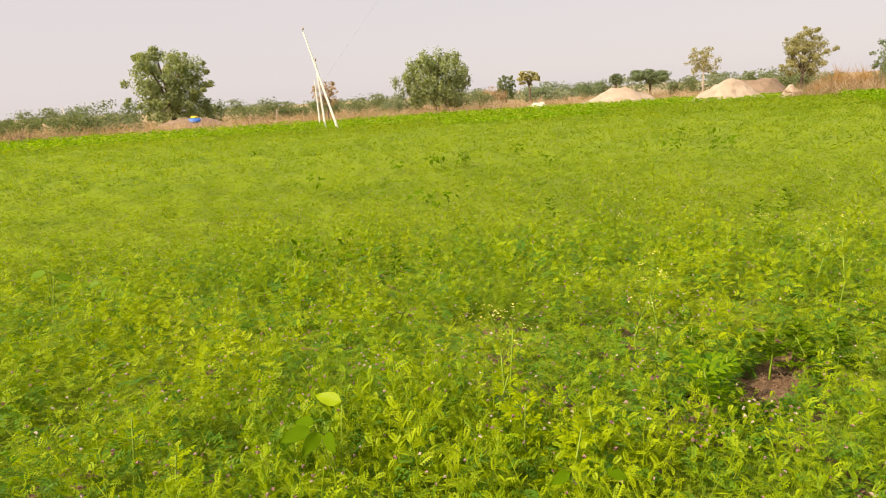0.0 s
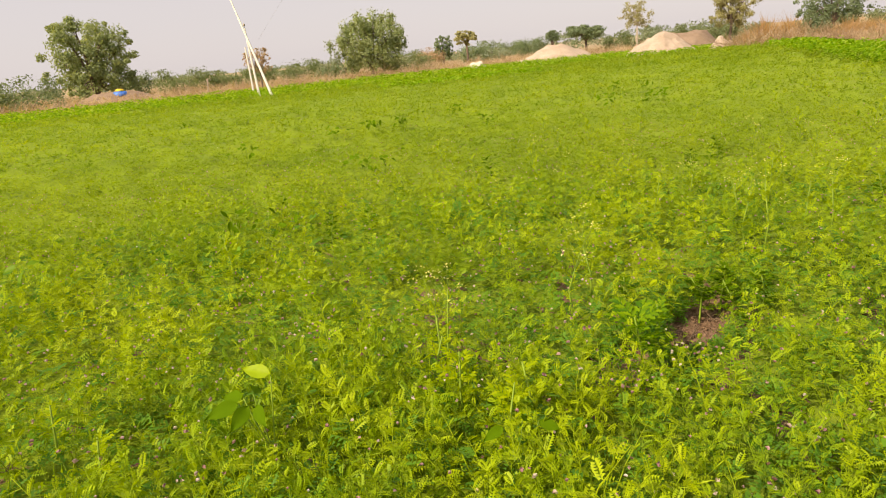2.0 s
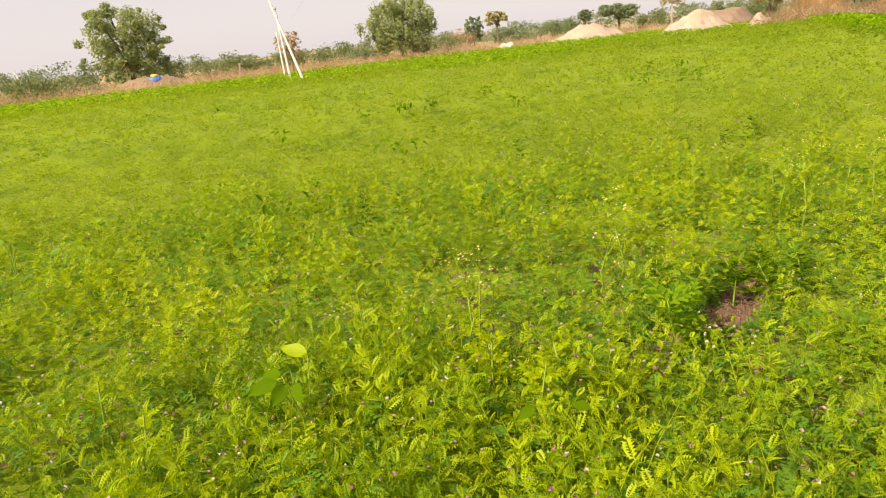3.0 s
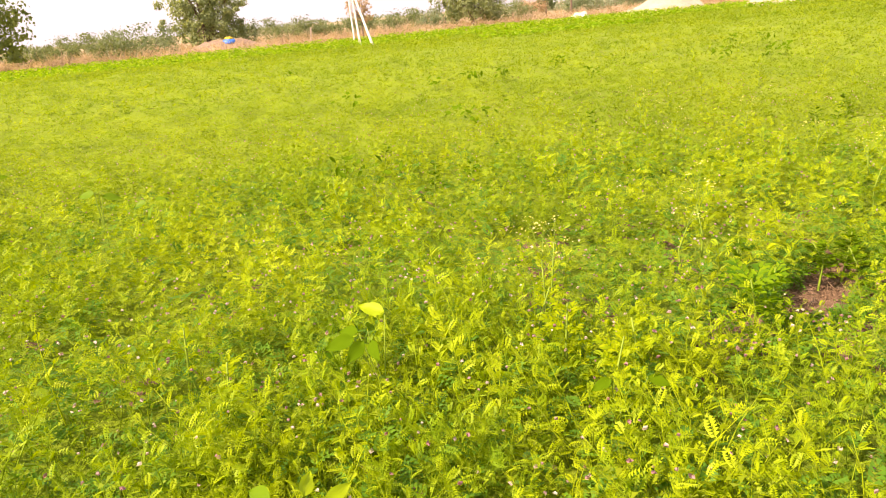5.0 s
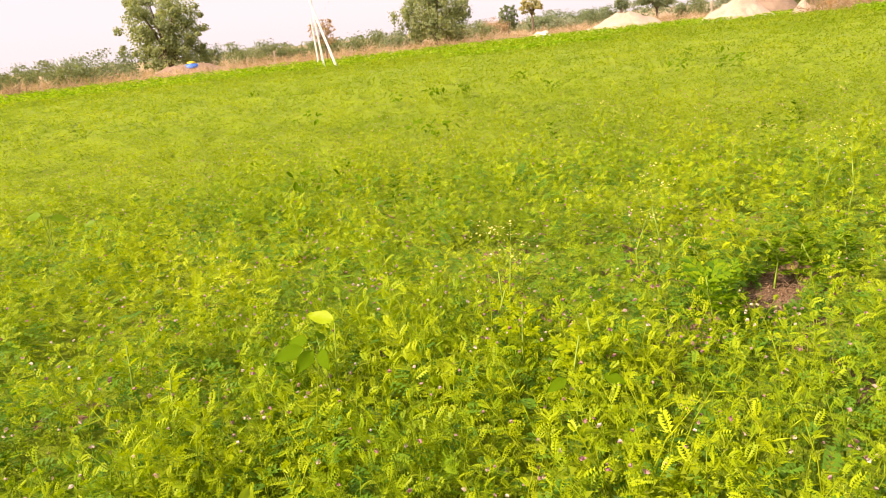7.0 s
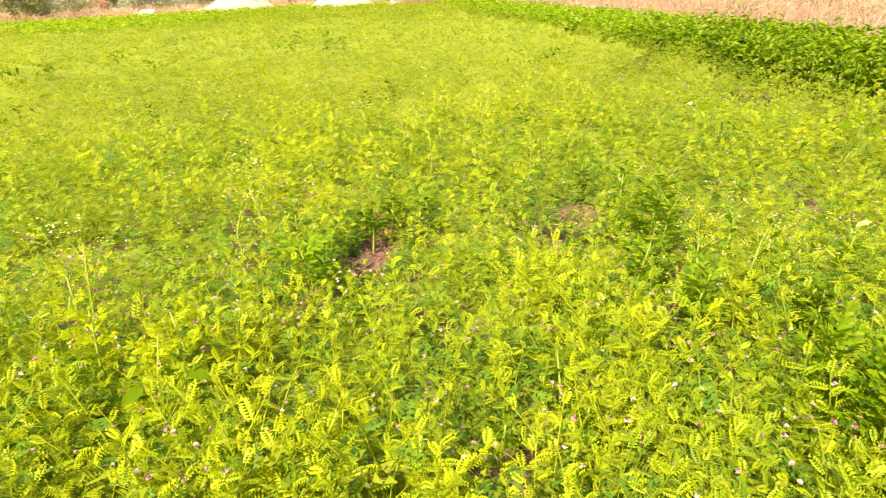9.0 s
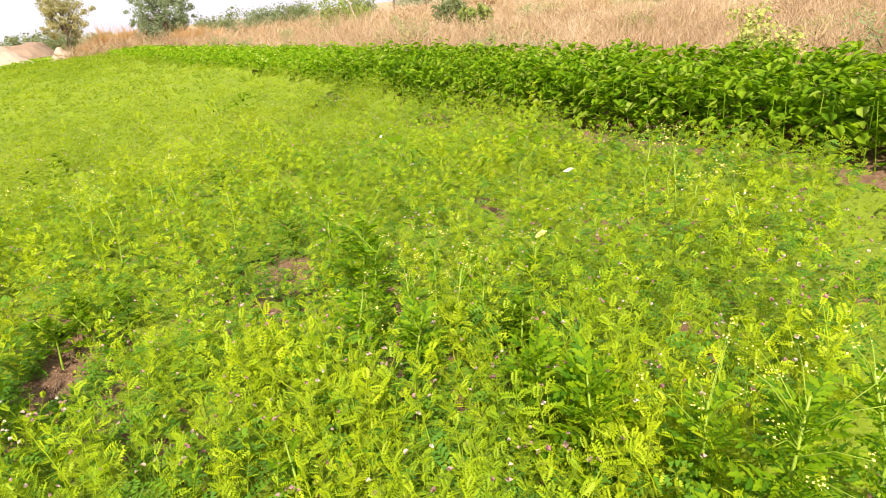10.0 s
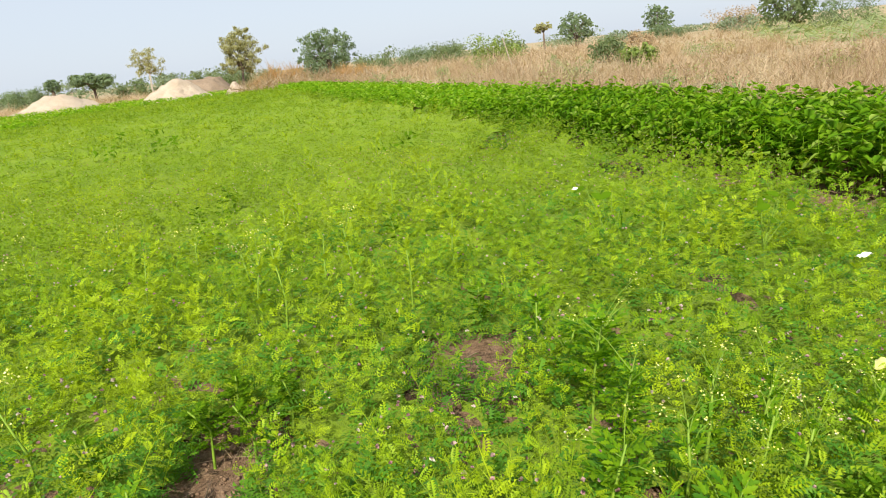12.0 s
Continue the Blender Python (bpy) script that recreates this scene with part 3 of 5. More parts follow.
build_crop()


# ---- bean strips ----
def broad_leaf_template(fine):
    """An ovate pointed blade along +x, folded a little at the midrib, 1 long."""
    if not fine:
        v = [(0, 0, 0), (0.4, 0.38, 0.08), (1, 0, -0.2), (0.4, -0.38, 0.08)]
        return np.array(v), np.array([(0, 2, 1), (0, 3, 2)])
    v = [(0, 0, 0), (0.48, 0, -0.05), (1, 0, -0.22)]
    for side in (1, -1):
        v += [(0.2, 0.47 * side, 0.08), (0.64, 0.42 * side, 0.01)]
    f = []
    for o in (3, 5):
        f += [(0, 1, o), (1, o + 1, o), (1, 2, o + 1)]
    return np.array(v), np.array(f)


def bean_leaves(pile, x, y, h, size, fine, r):
    """Leaves held up by the plants: most near the top, some down the sides."""
    n = len(x)
    z = h * (1 - 0.86 * r.uniform(0, 1, n) ** 1.3)
    pile.stamp(*broad_leaf_template(fine), np.stack([x, y, z], -1), rot_zyx(r.uniform(0, 6.28, n), r.normal(0.2, 0.26, n), r.normal(0, 0.28, n)), size * r.uniform(0.75, 1.2, n))


def build_beans():
    r = np.random.RandomState(21)
    near, far = Pile(), Pile()
    # strip along the field's edge: v along it, u across
    for v0, v1, dens, size, fine in ((-12, -3, 150, 0.15, False), (-3, 9, 640, 0.095, True), (9, 22, 560, 0.105, False), (22, 37, 220, 0.15, False)):
        n = int((v1 - v0) * 2.5 * dens)
        y, u = r.uniform(v0, v1, n), r.uniform(0, 2.5, n)
        x = bean_line(y) + u + 0.1 * soft_noise(y, y * 0, 0.5, 31)
        row = 0.5 + 0.5 * np.cos(u * 2 * np.pi / 0.42)
        h = (0.58 + 0.09 * soft_noise(x, y, 0.5, 32) + 0.06 * soft_noise(x, y, 0.2, 33) + 0.05 * row) * r.uniform(0.88, 1.05, n) * np.clip(u / 0.18 + 0.45, 0, 1) * np.clip((2.5 - u) / 0.2 + 0.5, 0, 1)
        bean_leaves(near, x, y, h, size, fine, r)
    yy = np.arange(-10, 20, 0.16)
    for k, u in enumerate((0.12, 0.54, 0.96, 1.38, 1.8, 2.22)):
        for y in yy[::1 if k < 2 else 3]:
            y = y + r.uniform(-0.06, 0.06)
            x = bean_line(y) + u + r.uniform(-0.05, 0.05)
            near.add(*tube([(x, y, 0), (x + r.uniform(-0.05, 0.05), y + r.uniform(-0.05, 0.05), 0.5)], (0.005, 0.003), 3))
    tagged(part("bean_strip", near.mesh("bean_strip"), BEAN), "dark green leafy bean plants in a strip beside the chickpeas", "crop", kind="stuff")
    n = 64000
    x = r.uniform(-50, 30, n)
    y = far_line(x) + 0.4 + r.uniform(0, 1, n) ** 1.3 * 14
    ok = x < bean_line(y) + 1.5
    x, y = x[ok], y[ok]
    h = 0.45 + 0.12 * soft_noise(x, y, 0.9, 35)
    bean_leaves(far, x, y, h, 0.15, False, r)
    # a tongue of beans that reaches into the chickpeas
    n = 2600
    x = r.uniform(1.5, 9.5, n)
    y = 30.5 + 0.25 * x + r.normal(0, 1.1, n)
    bean_leaves(far, x, y, 0.5 + 0 * x, 0.17, False, r)
    tagged(part("far_bean_strip", far.mesh("far_bean_strip"), BEAN), "green leafy bean plants across the far end of the field", "crop", kind="stuff")


build_beans()


# ---- dry grass ----
def tuft_template(seed, blades):
    r = np.random.RandomState(seed)
    v, f = [], []
    for b in range(blades):
        a, o = r.uniform(0, 6.28), r.uniform(0, 6.28)
        bx, by = 0.09 * math.cos(o), 0.09 * math.sin(o)
        tip = 0.55 * r.uniform(0.1, 1)
        h = r.uniform(0.4, 1.0)
        w = 0.0102
        k = len(v)
        px, py = -w * math.sin(a), w * math.cos(a)
        mx, my = bx + 0.35 * tip * math.cos(a), by + 0.35 * tip * math.sin(a)
        v += [(bx - px, by - py, 0), (bx + px, by + py, 0), (mx, my, h * 0.6), (mx + px, my + py, h * 0.62), (bx + tip * math.cos(a), by + tip * math.sin(a), h)]
        f += [(k, k + 1, k + 2), (k + 2, k + 3, k + 4)]
    return np.array(v), np.array(f)


def in_green(x, y):
    """A low green plot beyond the dry grass."""
    return (x > 36) & (x < 100) & (y > 6 + 0.1 * (x - 36)) & (y < 12 + 0.42 * (x - 36))


def in_dry(x, y):
    return ((x > bean_line(y) + 2.75) & (y > -14)) | (np.hypot(x - 26.3, y - 40.3) < 3.2) | ((y > far_line(x) + 14.5) & (x < bean_line(y) + 2.5))


def build_dry_grass():
    r = np.random.RandomState(44)
    pile, green = Pile(), Pile()
    tufts = [tuft_template(s, 7) for s in range(6)]
    for n, r0, r1, a0, a1 in ((1200, 43, 53, 27, 41), (11500, 7, 26, 14, 104), (7500, 26, 110, -52, 100), (6000, 44, 80, -52, 60)):
        rad = r.uniform(r0 ** 0.5, r1 ** 0.5, n) ** 2
        ang = np.radians(r.uniform(a0, a1, n))
        x, y = 0.4 + rad * np.sin(ang), 0.4 + rad * np.cos(ang)
        ok = in_dry(x, y)
        x, y, rad = x[ok], y[ok], rad[ok]
        hill = 1.0 * np.exp(-((x - 27.2) ** 2 + (y - 40.0) ** 2) / 5)
        h = np.where(y > far_line(x) + 14, 0.75, 1.0) * (1 + 0.3 * soft_noise(x, y, 2.2, 45) + 0.2 * soft_noise(x, y, 0.7, 46)) * r.uniform(0.45, 1.2, len(x)) + hill * r.uniform(0.5, 1, len(x))
        # shorter growth towards the green plot
        h = h * (1 - 0.34 * np.clip((np.degrees(np.arctan2(x, y)) - 52) / 12, 0, 1) * (rad < 60))
        wide = np.clip(rad / 16, 0.7, 3.2)
        isg = in_green(x, y)
        keep = ~isg & ~((np.hypot(x - 18.5, y - 55) < 4) | (np.hypot(x - 24, y - 47) < 3.5))
        pick = r.randint(0, 6, len(x))
        rot = rot_zyx(r.uniform(0, 6.28, len(x)), r.normal(0, 0.3, len(x)), r.normal(0, 0.3, len(x)))
        for s, (tv, tf) in enumerate(tufts):
            w = (pick == s) & keep
            pile.stamp(tv, tf, np.stack([x[w], y[w], 0 * x[w]], -1), rot[w], np.stack([wide[w], wide[w], h[w]], -1))
            w = (pick == s) & isg
            green.stamp(tv, tf, np.stack([x[w], y[w], 0 * x[w]], -1), rot[w], np.stack([wide[w] * 2.2, wide[w] * 2.2, 0.14 + 0 * h[w]], -1))
    tagged(part("dry_grass", pile.mesh("dry_grass"), STRAW), "tall dry straw-coloured grass on the waste ground", "grass", kind="stuff")
    tagged(part("green_plot", green.mesh("green_plot"), TREE_LEAF["olive"]), "low light green crop plot beyond the dry grass", "crop", kind="stuff")


build_dry_grass()


# ---- trees ----
def tree(name, x, y, width, top, label, style="round", leaf="olive", size=0.26, count=4000, seed=1, bark=BARK, trunk=None, crown_from=0.3, lean=0.0, category="tree", group=""):
    """A tapered trunk with limbs and a crown of many leaf sprays gathered in clumps.
    crown_from: where the crown begins, as a share of the height."""
    r = np.random.RandomState(seed)
    ob = thing(name, label, category, x, y, 0, group)
    wood = Pile()
    trunk = trunk or 0.025 * top + 0.03
    low, rad = top * crown_from, width / 2
    mid = (low + top) / 2
    fork = max(low * 1.05, top * 0.12)
    base = [(0, 0, -0.05), (0.02 * top * r.uniform(-1, 1) + lean * 0.4, 0.02 * top * r.uniform(-1, 1), fork * 0.5), (lean, 0, fork)]
    stem = part("trunk", np_mesh("trunk", *tube(base, (trunk * 1.25, trunk, trunk * 0.85), 8), True), bark, ob)
    clumps = []
    limbs = {"bush": 5, "umbrella": 8, "sparse": 9, "droop": 9}.get(style, 10)
    for k in range(limbs):
        a = 2.4 * k + r.uniform(-0.4, 0.4)
        up = (k + 0.6) / limbs
        if style == "umbrella":
            end = (lean + rad * 0.8 * math.cos(a) * r.uniform(0.5, 1), rad * 0.8 * math.sin(a) * r.uniform(0.5, 1), top * r.uniform(0.78, 0.93))
        elif style == "bush":
            end = (rad * 0.7 * math.cos(a), rad * 0.7 * math.sin(a), top * r.uniform(0.45, 0.85))
        else:
            out = rad * 0.75 * math.sqrt(max(0.08, 1 - (2 * up - 0.95) ** 2)) * r.uniform(0.75, 1.1)
            end = (lean + out * math.cos(a), out * math.sin(a), low + (top - low) * (0.12 + 0.8 * up))
        s = Vector((lean, 0, fork))
        e = Vector(end)
        m1 = s.lerp(e, 0.45) + Vector((0, 0, 0.12 * (e - s).length))
        wood.add(*tube([s, m1, e], (trunk * 0.55, trunk * 0.35, trunk * 0.1), 5))
        clumps.append((e, 1.0))
        for b in range(3):
            q = m1.lerp(e, r.uniform(0.2, 0.9)) + Vector(r.normal(0, 0.28 * rad, 3)) * (0.8 if style != "sparse" else 1.0)
            q.z = min(max(q.z, low), top * 0.97)
            wood.add(*tube([m1.lerp(e, 0.35), q], (trunk * 0.2, trunk * 0.06), 4))
            clumps.append((q, 0.75))
    part("limb", wood.mesh("limb", True), bark, ob)
    crown = Pile()
    spray = (np.array([(-0.5, 0, 0), (0, 0.36, 0.05), (0.5, 0, -0.06), (0, -0.36, 0.05)]), np.array([(0, 2, 1), (0, 3, 2)]))
    zc, hz = (0.0, top) if style == "bush" else ((low * 0.8 + top) / 2, (top - low * 0.8) / 2)
    lumps = [(Vector(c), share) for c, share in clumps]
    extra = {"bush": 18, "round": 34, "droop": 30, "umbrella": 18}.get(style, 22)
    for k in range(extra):
        # lumps over the outside of the crown
        a, u = 2.4 * k + r.uniform(-0.3, 0.3), (k + 0.5) / extra
        z = (0.06 + 0.62 * u if style == "bush" else (0.1 + 0.7 * u if style == "umbrella" else -0.8 + 1.6 * u))
        w = math.sqrt(max(0.0, 1 - z * z)) if style != "droop" else (1 - abs(z) ** 4) ** 0.4
        w *= r.uniform(0.55, 0.88) if style != "sparse" else r.uniform(0.2, 0.95)
        lumps.append((Vector((lean + rad * w * math.cos(a), rad * w * math.sin(a), zc + hz * z * (0.95 if style != "umbrella" else 0.8))), r.uniform(0.7, 1.1)))
    if style in ("round", "droop", "sparse"):
        # sprigs that stand out from the outline
        for k in range(26):
            a, z = r.uniform(0, 6.28), r.uniform(-0.75, 0.97)
            w = math.sqrt(1 - z * z) * r.uniform(0.9, 1.12)
            lumps.append((Vector((lean + rad * w * math.cos(a), rad * w * math.sin(a), zc + hz * z * r.uniform(0.95, 1.06))), r.uniform(0.3, 0.5)))
    spread = {"sparse": 0.3, "umbrella": 0.3, "bush": 0.4, "droop": 0.27}.get(style, 0.26)
    per = max(14, int((1.7 if style == "bush" else 1.25) * count) // len(lumps))
    for c, share in lumps:
        n = int(per * (0.7 + 0.6 * r.uniform()) * share)
        d = r.normal(0, 1, (n, 3))
        d /= np.linalg.norm(d, axis=1)[:, None]
        reach = spread * rad * share * r.uniform(0.8, 1.2)
        flat = {"umbrella": 0.45, "droop": 1.25, "bush": min(0.9, 1.5 * top / width)}.get(style, 0.8)
        p = np.array(c) + d * (reach * r.uniform(0, 1, n) ** (0.45 if style != "sparse" else 0.6) * r.uniform(0.8, 1.15, n))[:, None] * np.array((1, 1, flat))
        if style == "droop":
            p[:, 2] -= r.uniform(0, 0.1, n) * top
        nrm = d + r.normal(0, 0.5, (n, 3)) + np.array((0, 0, 0.3))
        ok = (p[:, 2] > (0.03 if style == "bush" else low * 0.75)) & (p[:, 2] < top * 1.06)
        p, nrm = p[ok], nrm[ok]
        crown.stamp(spray[0], spray[1], p, rot_normal(nrm, r.uniform(0, 6.28, len(p))), size * r.uniform(0.6, 1.3, len(p)))
    part("crown", crown.mesh("crown"), TREE_LEAF[leaf], ob)
    return ob


tree("broad_tree", -20.9, 61.4, 7.0, 7.1, "broad dense olive-green tree with a rounded crown", "round", "olive", 0.2, 20000, 3, crown_from=0.06, trunk=0.3)
tree("drooping_tree", 2.5, 59.8, 5.6, 5.6, "squat olive-green tree with drooping branches", "droop", "olive", 0.19, 17000, 5, crown_from=0.12, trunk=0.22)
tree("roadside_tree", -29.2, 43.0, 6.4, 8.2, "tall leafy green tree at the end of the field", "droop", "fresh", 0.23, 12500, 8, crown_from=0.13, trunk=0.3)
tree("leafy_tree", -37.2, 44.6, 5.0, 4.4, "small dark green tree beside the field's corner", "round", "dark", 0.18, 6000, 9, crown_from=0.3)
tree("sparse_tree", 34.1, 77.8, 3.5, 5.3, "thin pale tree with sparse dusty leaves", "sparse", "dusty", 0.14, 4200, 11, PALE_BARK, 0.1, crown_from=0.45)
tree("yellowing_tree", 31.4, 53.3, 3.3, 5.3, "round-headed tree with thin yellowish leaves", "sparse", "dusty", 0.12, 15000, 12, BARK, 0.12, crown_from=0.3)
tree("pale_bush", 9.6, 1.2, 1.0, 1.0, "pale yellow-green bush behind the beans", "bush", "pale", 0.06, 900, 31, crown_from=0.1, trunk=0.015, category="bush")
tree("acacia_tree", 30.3, 84.6, 5.6, 3.2, "flat-topped green acacia with a short dark trunk", "umbrella", "dark", 0.22, 5500, 13, crown_from=0.4, trunk=0.16)
tree("thorn_tree", 31.3, 41.2, 4.4, 3.8, "grey-green thorn tree with a ragged crown in dry grass", "round", "dark", 0.15, 6500, 14, crown_from=0.3, trunk=0.12)
tree("slender_tree", 14.9, 83.6, 3.0, 3.9, "slender dusty tree with a flat little crown", "umbrella", "dusty", 0.26, 1500, 15, crown_from=0.5)
tree("upright_tree", 12.8, 89.0, 2.6, 3.9, "upright dark green tree on the plain", "round", "dark", 0.28, 1500, 16, crown_from=0.2)
tree("bare_sapling", -5.9, 50.0, 1.9, 3.1, "thin half-bare sapling behind the poles", "sparse", "dry", 0.16, 420, 17, crown_from=0.45, trunk=0.05)
tree("palm_like_tree", 90.6, 64.4, 3.0, 4.3, "far dusty tree with a small round head", "umbrella", "dusty", 0.35, 600, 18, crown_from=0.6)
tree("far_dark_tree", 93.4, 60.3, 5.6, 5.2, "far dark green tree, tinted bluish for haze", "round", "dark", 0.4, 1800, 19, crown_from=0.2)
tree("far_dark_tree", 108.3, 54.3, 4.8, 5.2, "far dark green tree, tinted bluish for haze", "round", "dark", 0.4, 1600, 20, crown_from=0.2)
tree("far_broad_tree", 77.2, 24.7, 5.6, 4.3, "wide dark green tree beyond the green plot", "round", "scrub", 0.32, 2600, 22, crown_from=0.15)
tree("pollarded_tree", 26.4, 86.0, 1.7, 3.1, "dark lopped tree with a small top tuft", "round", "dark", 0.22, 700, 23, crown_from=0.65, trunk=0.2)



def thicket(x, y, rx, ry, top, count, label, seed):
    """Tall dry stalks standing close together, highest in the middle."""
    r = np.random.RandomState(seed)
    pile = Pile()
    a, d = r.uniform(0, 6.28, count), np.sqrt(r.uniform(0, 1, count))
    px, py = rx * d * np.cos(a), ry * d * np.sin(a)
    h = top * (1 - 0.6 * d * d) * (0.75 + 0.3 * soft_noise(px, py, 0.9, seed)) * r.uniform(0.45, 1.05, count)
    for s in range(6):
        w = r.randint(0, 6, count) == s
        k = int(w.sum())
        pile.stamp(*tuft_template(200 + s, 8), np.stack([px[w], py[w], 0 * px[w]], -1), rot_zyx(r.uniform(0, 6.28, k), r.normal(0, 0.14, k), r.normal(0, 0.14, k)), np.stack([1.6 + 0 * h[w], 1.6 + 0 * h[w], h[w]], -1))
    ob = part("dry_thicket", pile.mesh("dry_thicket"), TREE_LEAF["rust"])
    ob.matrix_world = pose(x, y, 0)
    tagged(ob, label, "thicket", kind="stuff")


thicket(27.4, 40.9, 2.9, 1.7, 2.7, 1500, "dense rusty orange thicket of tall dry stalks", 33)
thicket(31.4, 39.2, 3.2, 1.6, 2.1, 1300, "dense tan thicket of tall dry stalks", 34)

SHRUBS = [(-23.6, 55.2, 4.6, 2.6, "dark"), (-27.0, 56.5, 3.6, 1.9, "olive"), (-19.0, 66.5, 2.6, 2.9, "dark"), (-16.4, 73.1, 4.6, 2.4, "olive"), (-12.6, 74.0, 3.6, 1.9, "olive"),
          (-8.6, 72.0, 3.0, 2.0, "olive"), (-4.3, 69.8, 4.0, 2.2, "olive"), (-1.0, 66.0, 2.6, 1.7, "dark"), (7.1, 74.6, 4.6, 2.1, "olive"), (10.4, 84.0, 3.4, 2.3, "dry"),
          (18.4, 95.0, 4.0, 2.2, "dark"), (22.0, 112.0, 5.5, 2.8, "dark"), (28.8, 116.0, 6.0, 2.9, "dark"), (25.2, 92.0, 3.8, 2.6, "dark"), (36.0, 87.9, 3.6, 2.1, "olive"),
          (46.2, 99.7, 2.6, 3.3, "dark"), (33.4, 57.4, 3.0, 2.0, "olive"), (-40.0, 74.9, 4.0, 2.6, "olive"), (-41.5, 85.4, 3.4, 2.8, "dark"), (-36.5, 60.1, 3.2, 1.7, "olive"),
          (-36.8, 66.0, 3.4, 1.8, "olive"), (28.9, 39.7, 1.7, 1.9, "dark"), (40.1, 46.2, 3.2, 2.4, "olive"), (53.2, 54.6, 3.6, 2.7, "dark"), (59.1, 55.7, 4.6, 2.7, "olive"),
          (43.6, 35.5, 4.4, 2.5, "fresh"), (96.0, 47.0, 5.0, 2.0, "dark"), (103.8, 39.7, 6.0, 3.4, "dry"), (78.3, 20.0, 5.4, 2.6, "dark"), (62.0, 33.0, 2.6, 1.6, "dry"),
          (34.5, 20.5, 1.8, 1.4, "olive"), (23.0, 12.6, 1.1, 1.15, "fresh"), (-50.0, 62.0, 5.0, 2.2, "olive"), (-33.0, 46.0, 3.2, 1.7, "olive"), (44.0, 84.0, 4.5, 2.1, "olive")]
SHRUB_LABEL = {"dark": "dense dark green thorn shrub on dry ground", "olive": "low olive-green shrub in dry grass", "dusty": "wide dusty green-grey shrub far off",
               "fresh": "fresh green shrub standing in dry grass", "dry": "half-dry brownish shrub on the plain"}
for k, (sx, sy, sw, sh, sl) in enumerate(SHRUBS):
    tree("shrub", sx, sy, sw * 1.2, sh * 0.98, SHRUB_LABEL[sl], "bush", "scrub" if sl == "olive" else sl, 0.1 + 0.001 * math.hypot(sx, sy), int(400 + 310 * sw), 100 + k, crown_from=0.1, trunk=0.05, category="shrub", group="shrubs on the plain")


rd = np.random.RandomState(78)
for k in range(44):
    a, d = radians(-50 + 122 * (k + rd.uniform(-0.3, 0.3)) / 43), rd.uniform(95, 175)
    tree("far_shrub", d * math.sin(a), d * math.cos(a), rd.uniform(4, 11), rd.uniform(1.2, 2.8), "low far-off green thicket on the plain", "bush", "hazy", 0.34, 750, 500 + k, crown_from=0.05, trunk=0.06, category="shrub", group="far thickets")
def stalk_bush(x, y, width, top, seed):
    """A withered weed: thin brown stalks fanning out from one root."""
    r = np.random.RandomState(seed)
    ob = thing("dry_weed_bush", "withered brown weed bush among tall straw", "bush", x, y, 0, "weed bushes in the dry grass")
    pile = Pile()
    n = 46
    a, d = r.uniform(0, 6.28, n), np.sqrt(r.uniform(0, 1, n)) * width * 0.5
    h = top * r.uniform(0.5, 1.1, n) * (1 - 0.3 * d / width)
    for s in range(3):
        w = np.arange(n) % 3 == s
        k = int(w.sum())
        pile.stamp(*tuft_template(300 + s, 9), np.stack([d[w] * np.cos(a[w]), d[w] * np.sin(a[w]), 0 * h[w]], -1), rot_zyx(a[w], 0.25 * d[w] / width + r.normal(0, 0.12, k), r.normal(0, 0.15, k)), np.stack([0.9 + 0 * h[w], 0.9 + 0 * h[w], h[w]], -1))
    part("stalks_and_leaves", pile.mesh("stalks_and_leaves"), TREE_LEAF["dry"], ob)


rd = np.random.RandomState(77)
for k in range(74):
    v, u = (rd.uniform(-4, 34), 3.0 + rd.uniform(0, 1) ** 2 * 22) if k < 46 else (rd.uniform(-4, 12), rd.uniform(3.0, 6.5))
    sl = ("dry", "dry", "dusty", "dry", "olive")[k % 5]
    bw, bh = rd.uniform(0.9, 2.0), rd.uniform(0.7, 1.2) * (0.7 if v < 9 else 1.0)
    if sl == "dry":
        stalk_bush(bean_line(v) + u, v, bw, bh, 300 + k)
        continue
    tree("dry_weed_bush", bean_line(v) + u, v, bw * 0.8, bh, {"dry": "dry brown weed bush among tall straw", "dusty": "dusty grey-green weed bush among tall straw", "olive": "small olive-green bush among tall straw"}[sl],
         "bush", sl, 0.055 if k < 46 else 0.045, 420, 300 + k, crown_from=0.1, trunk=0.015, category="bush", group="weed bushes in the dry grass")


# ---- heaps of earth ----
def heap(name, x, y, rx, ry, top, material, label, seed, turn=0.0, flat=0.0):
    r = 26
    g = np.linspace(-1, 1, 2 * r + 1)
    u, v = np.meshgrid(g, g, indexing="ij")
    d = np.sqrt(u * u + v * v) * (1 + 0.12 * soft_noise(u, v, 0.7, seed))
    z = np.clip(1 - d, 0, 1)
    z = np.where(z > 0.75, 0.75 + (z - 0.75) * 0.5, z) / 0.875 if not flat else np.clip(z * flat, 0, 1)
    z = top * z * (1 + 0.1 * soft_noise(u, v, 0.4, seed + 1)) + 0.05 * top * soft_noise(u, v, 0.16, seed + 2) * (z > 0) - 0.03
    pts = np.stack([u * rx, v * ry, z], -1).reshape(-1, 3)
    n = 2 * r + 1
    i, j = np.meshgrid(np.arange(n - 1), np.arange(n - 1), indexing="ij")
    a = (i * n + j).ravel()
    f = np.concatenate([np.stack([a, a + n, a + 1], -1), np.stack([a + 1, a + n, a + n + 1], -1)])
    ob = part(name, np_mesh(name, pts, f, True), material)
    ob.matrix_world = pose(x, y, 0, 0, 0, turn)
    return tagged(ob, label, "earth mound", "mounds beyond the field")


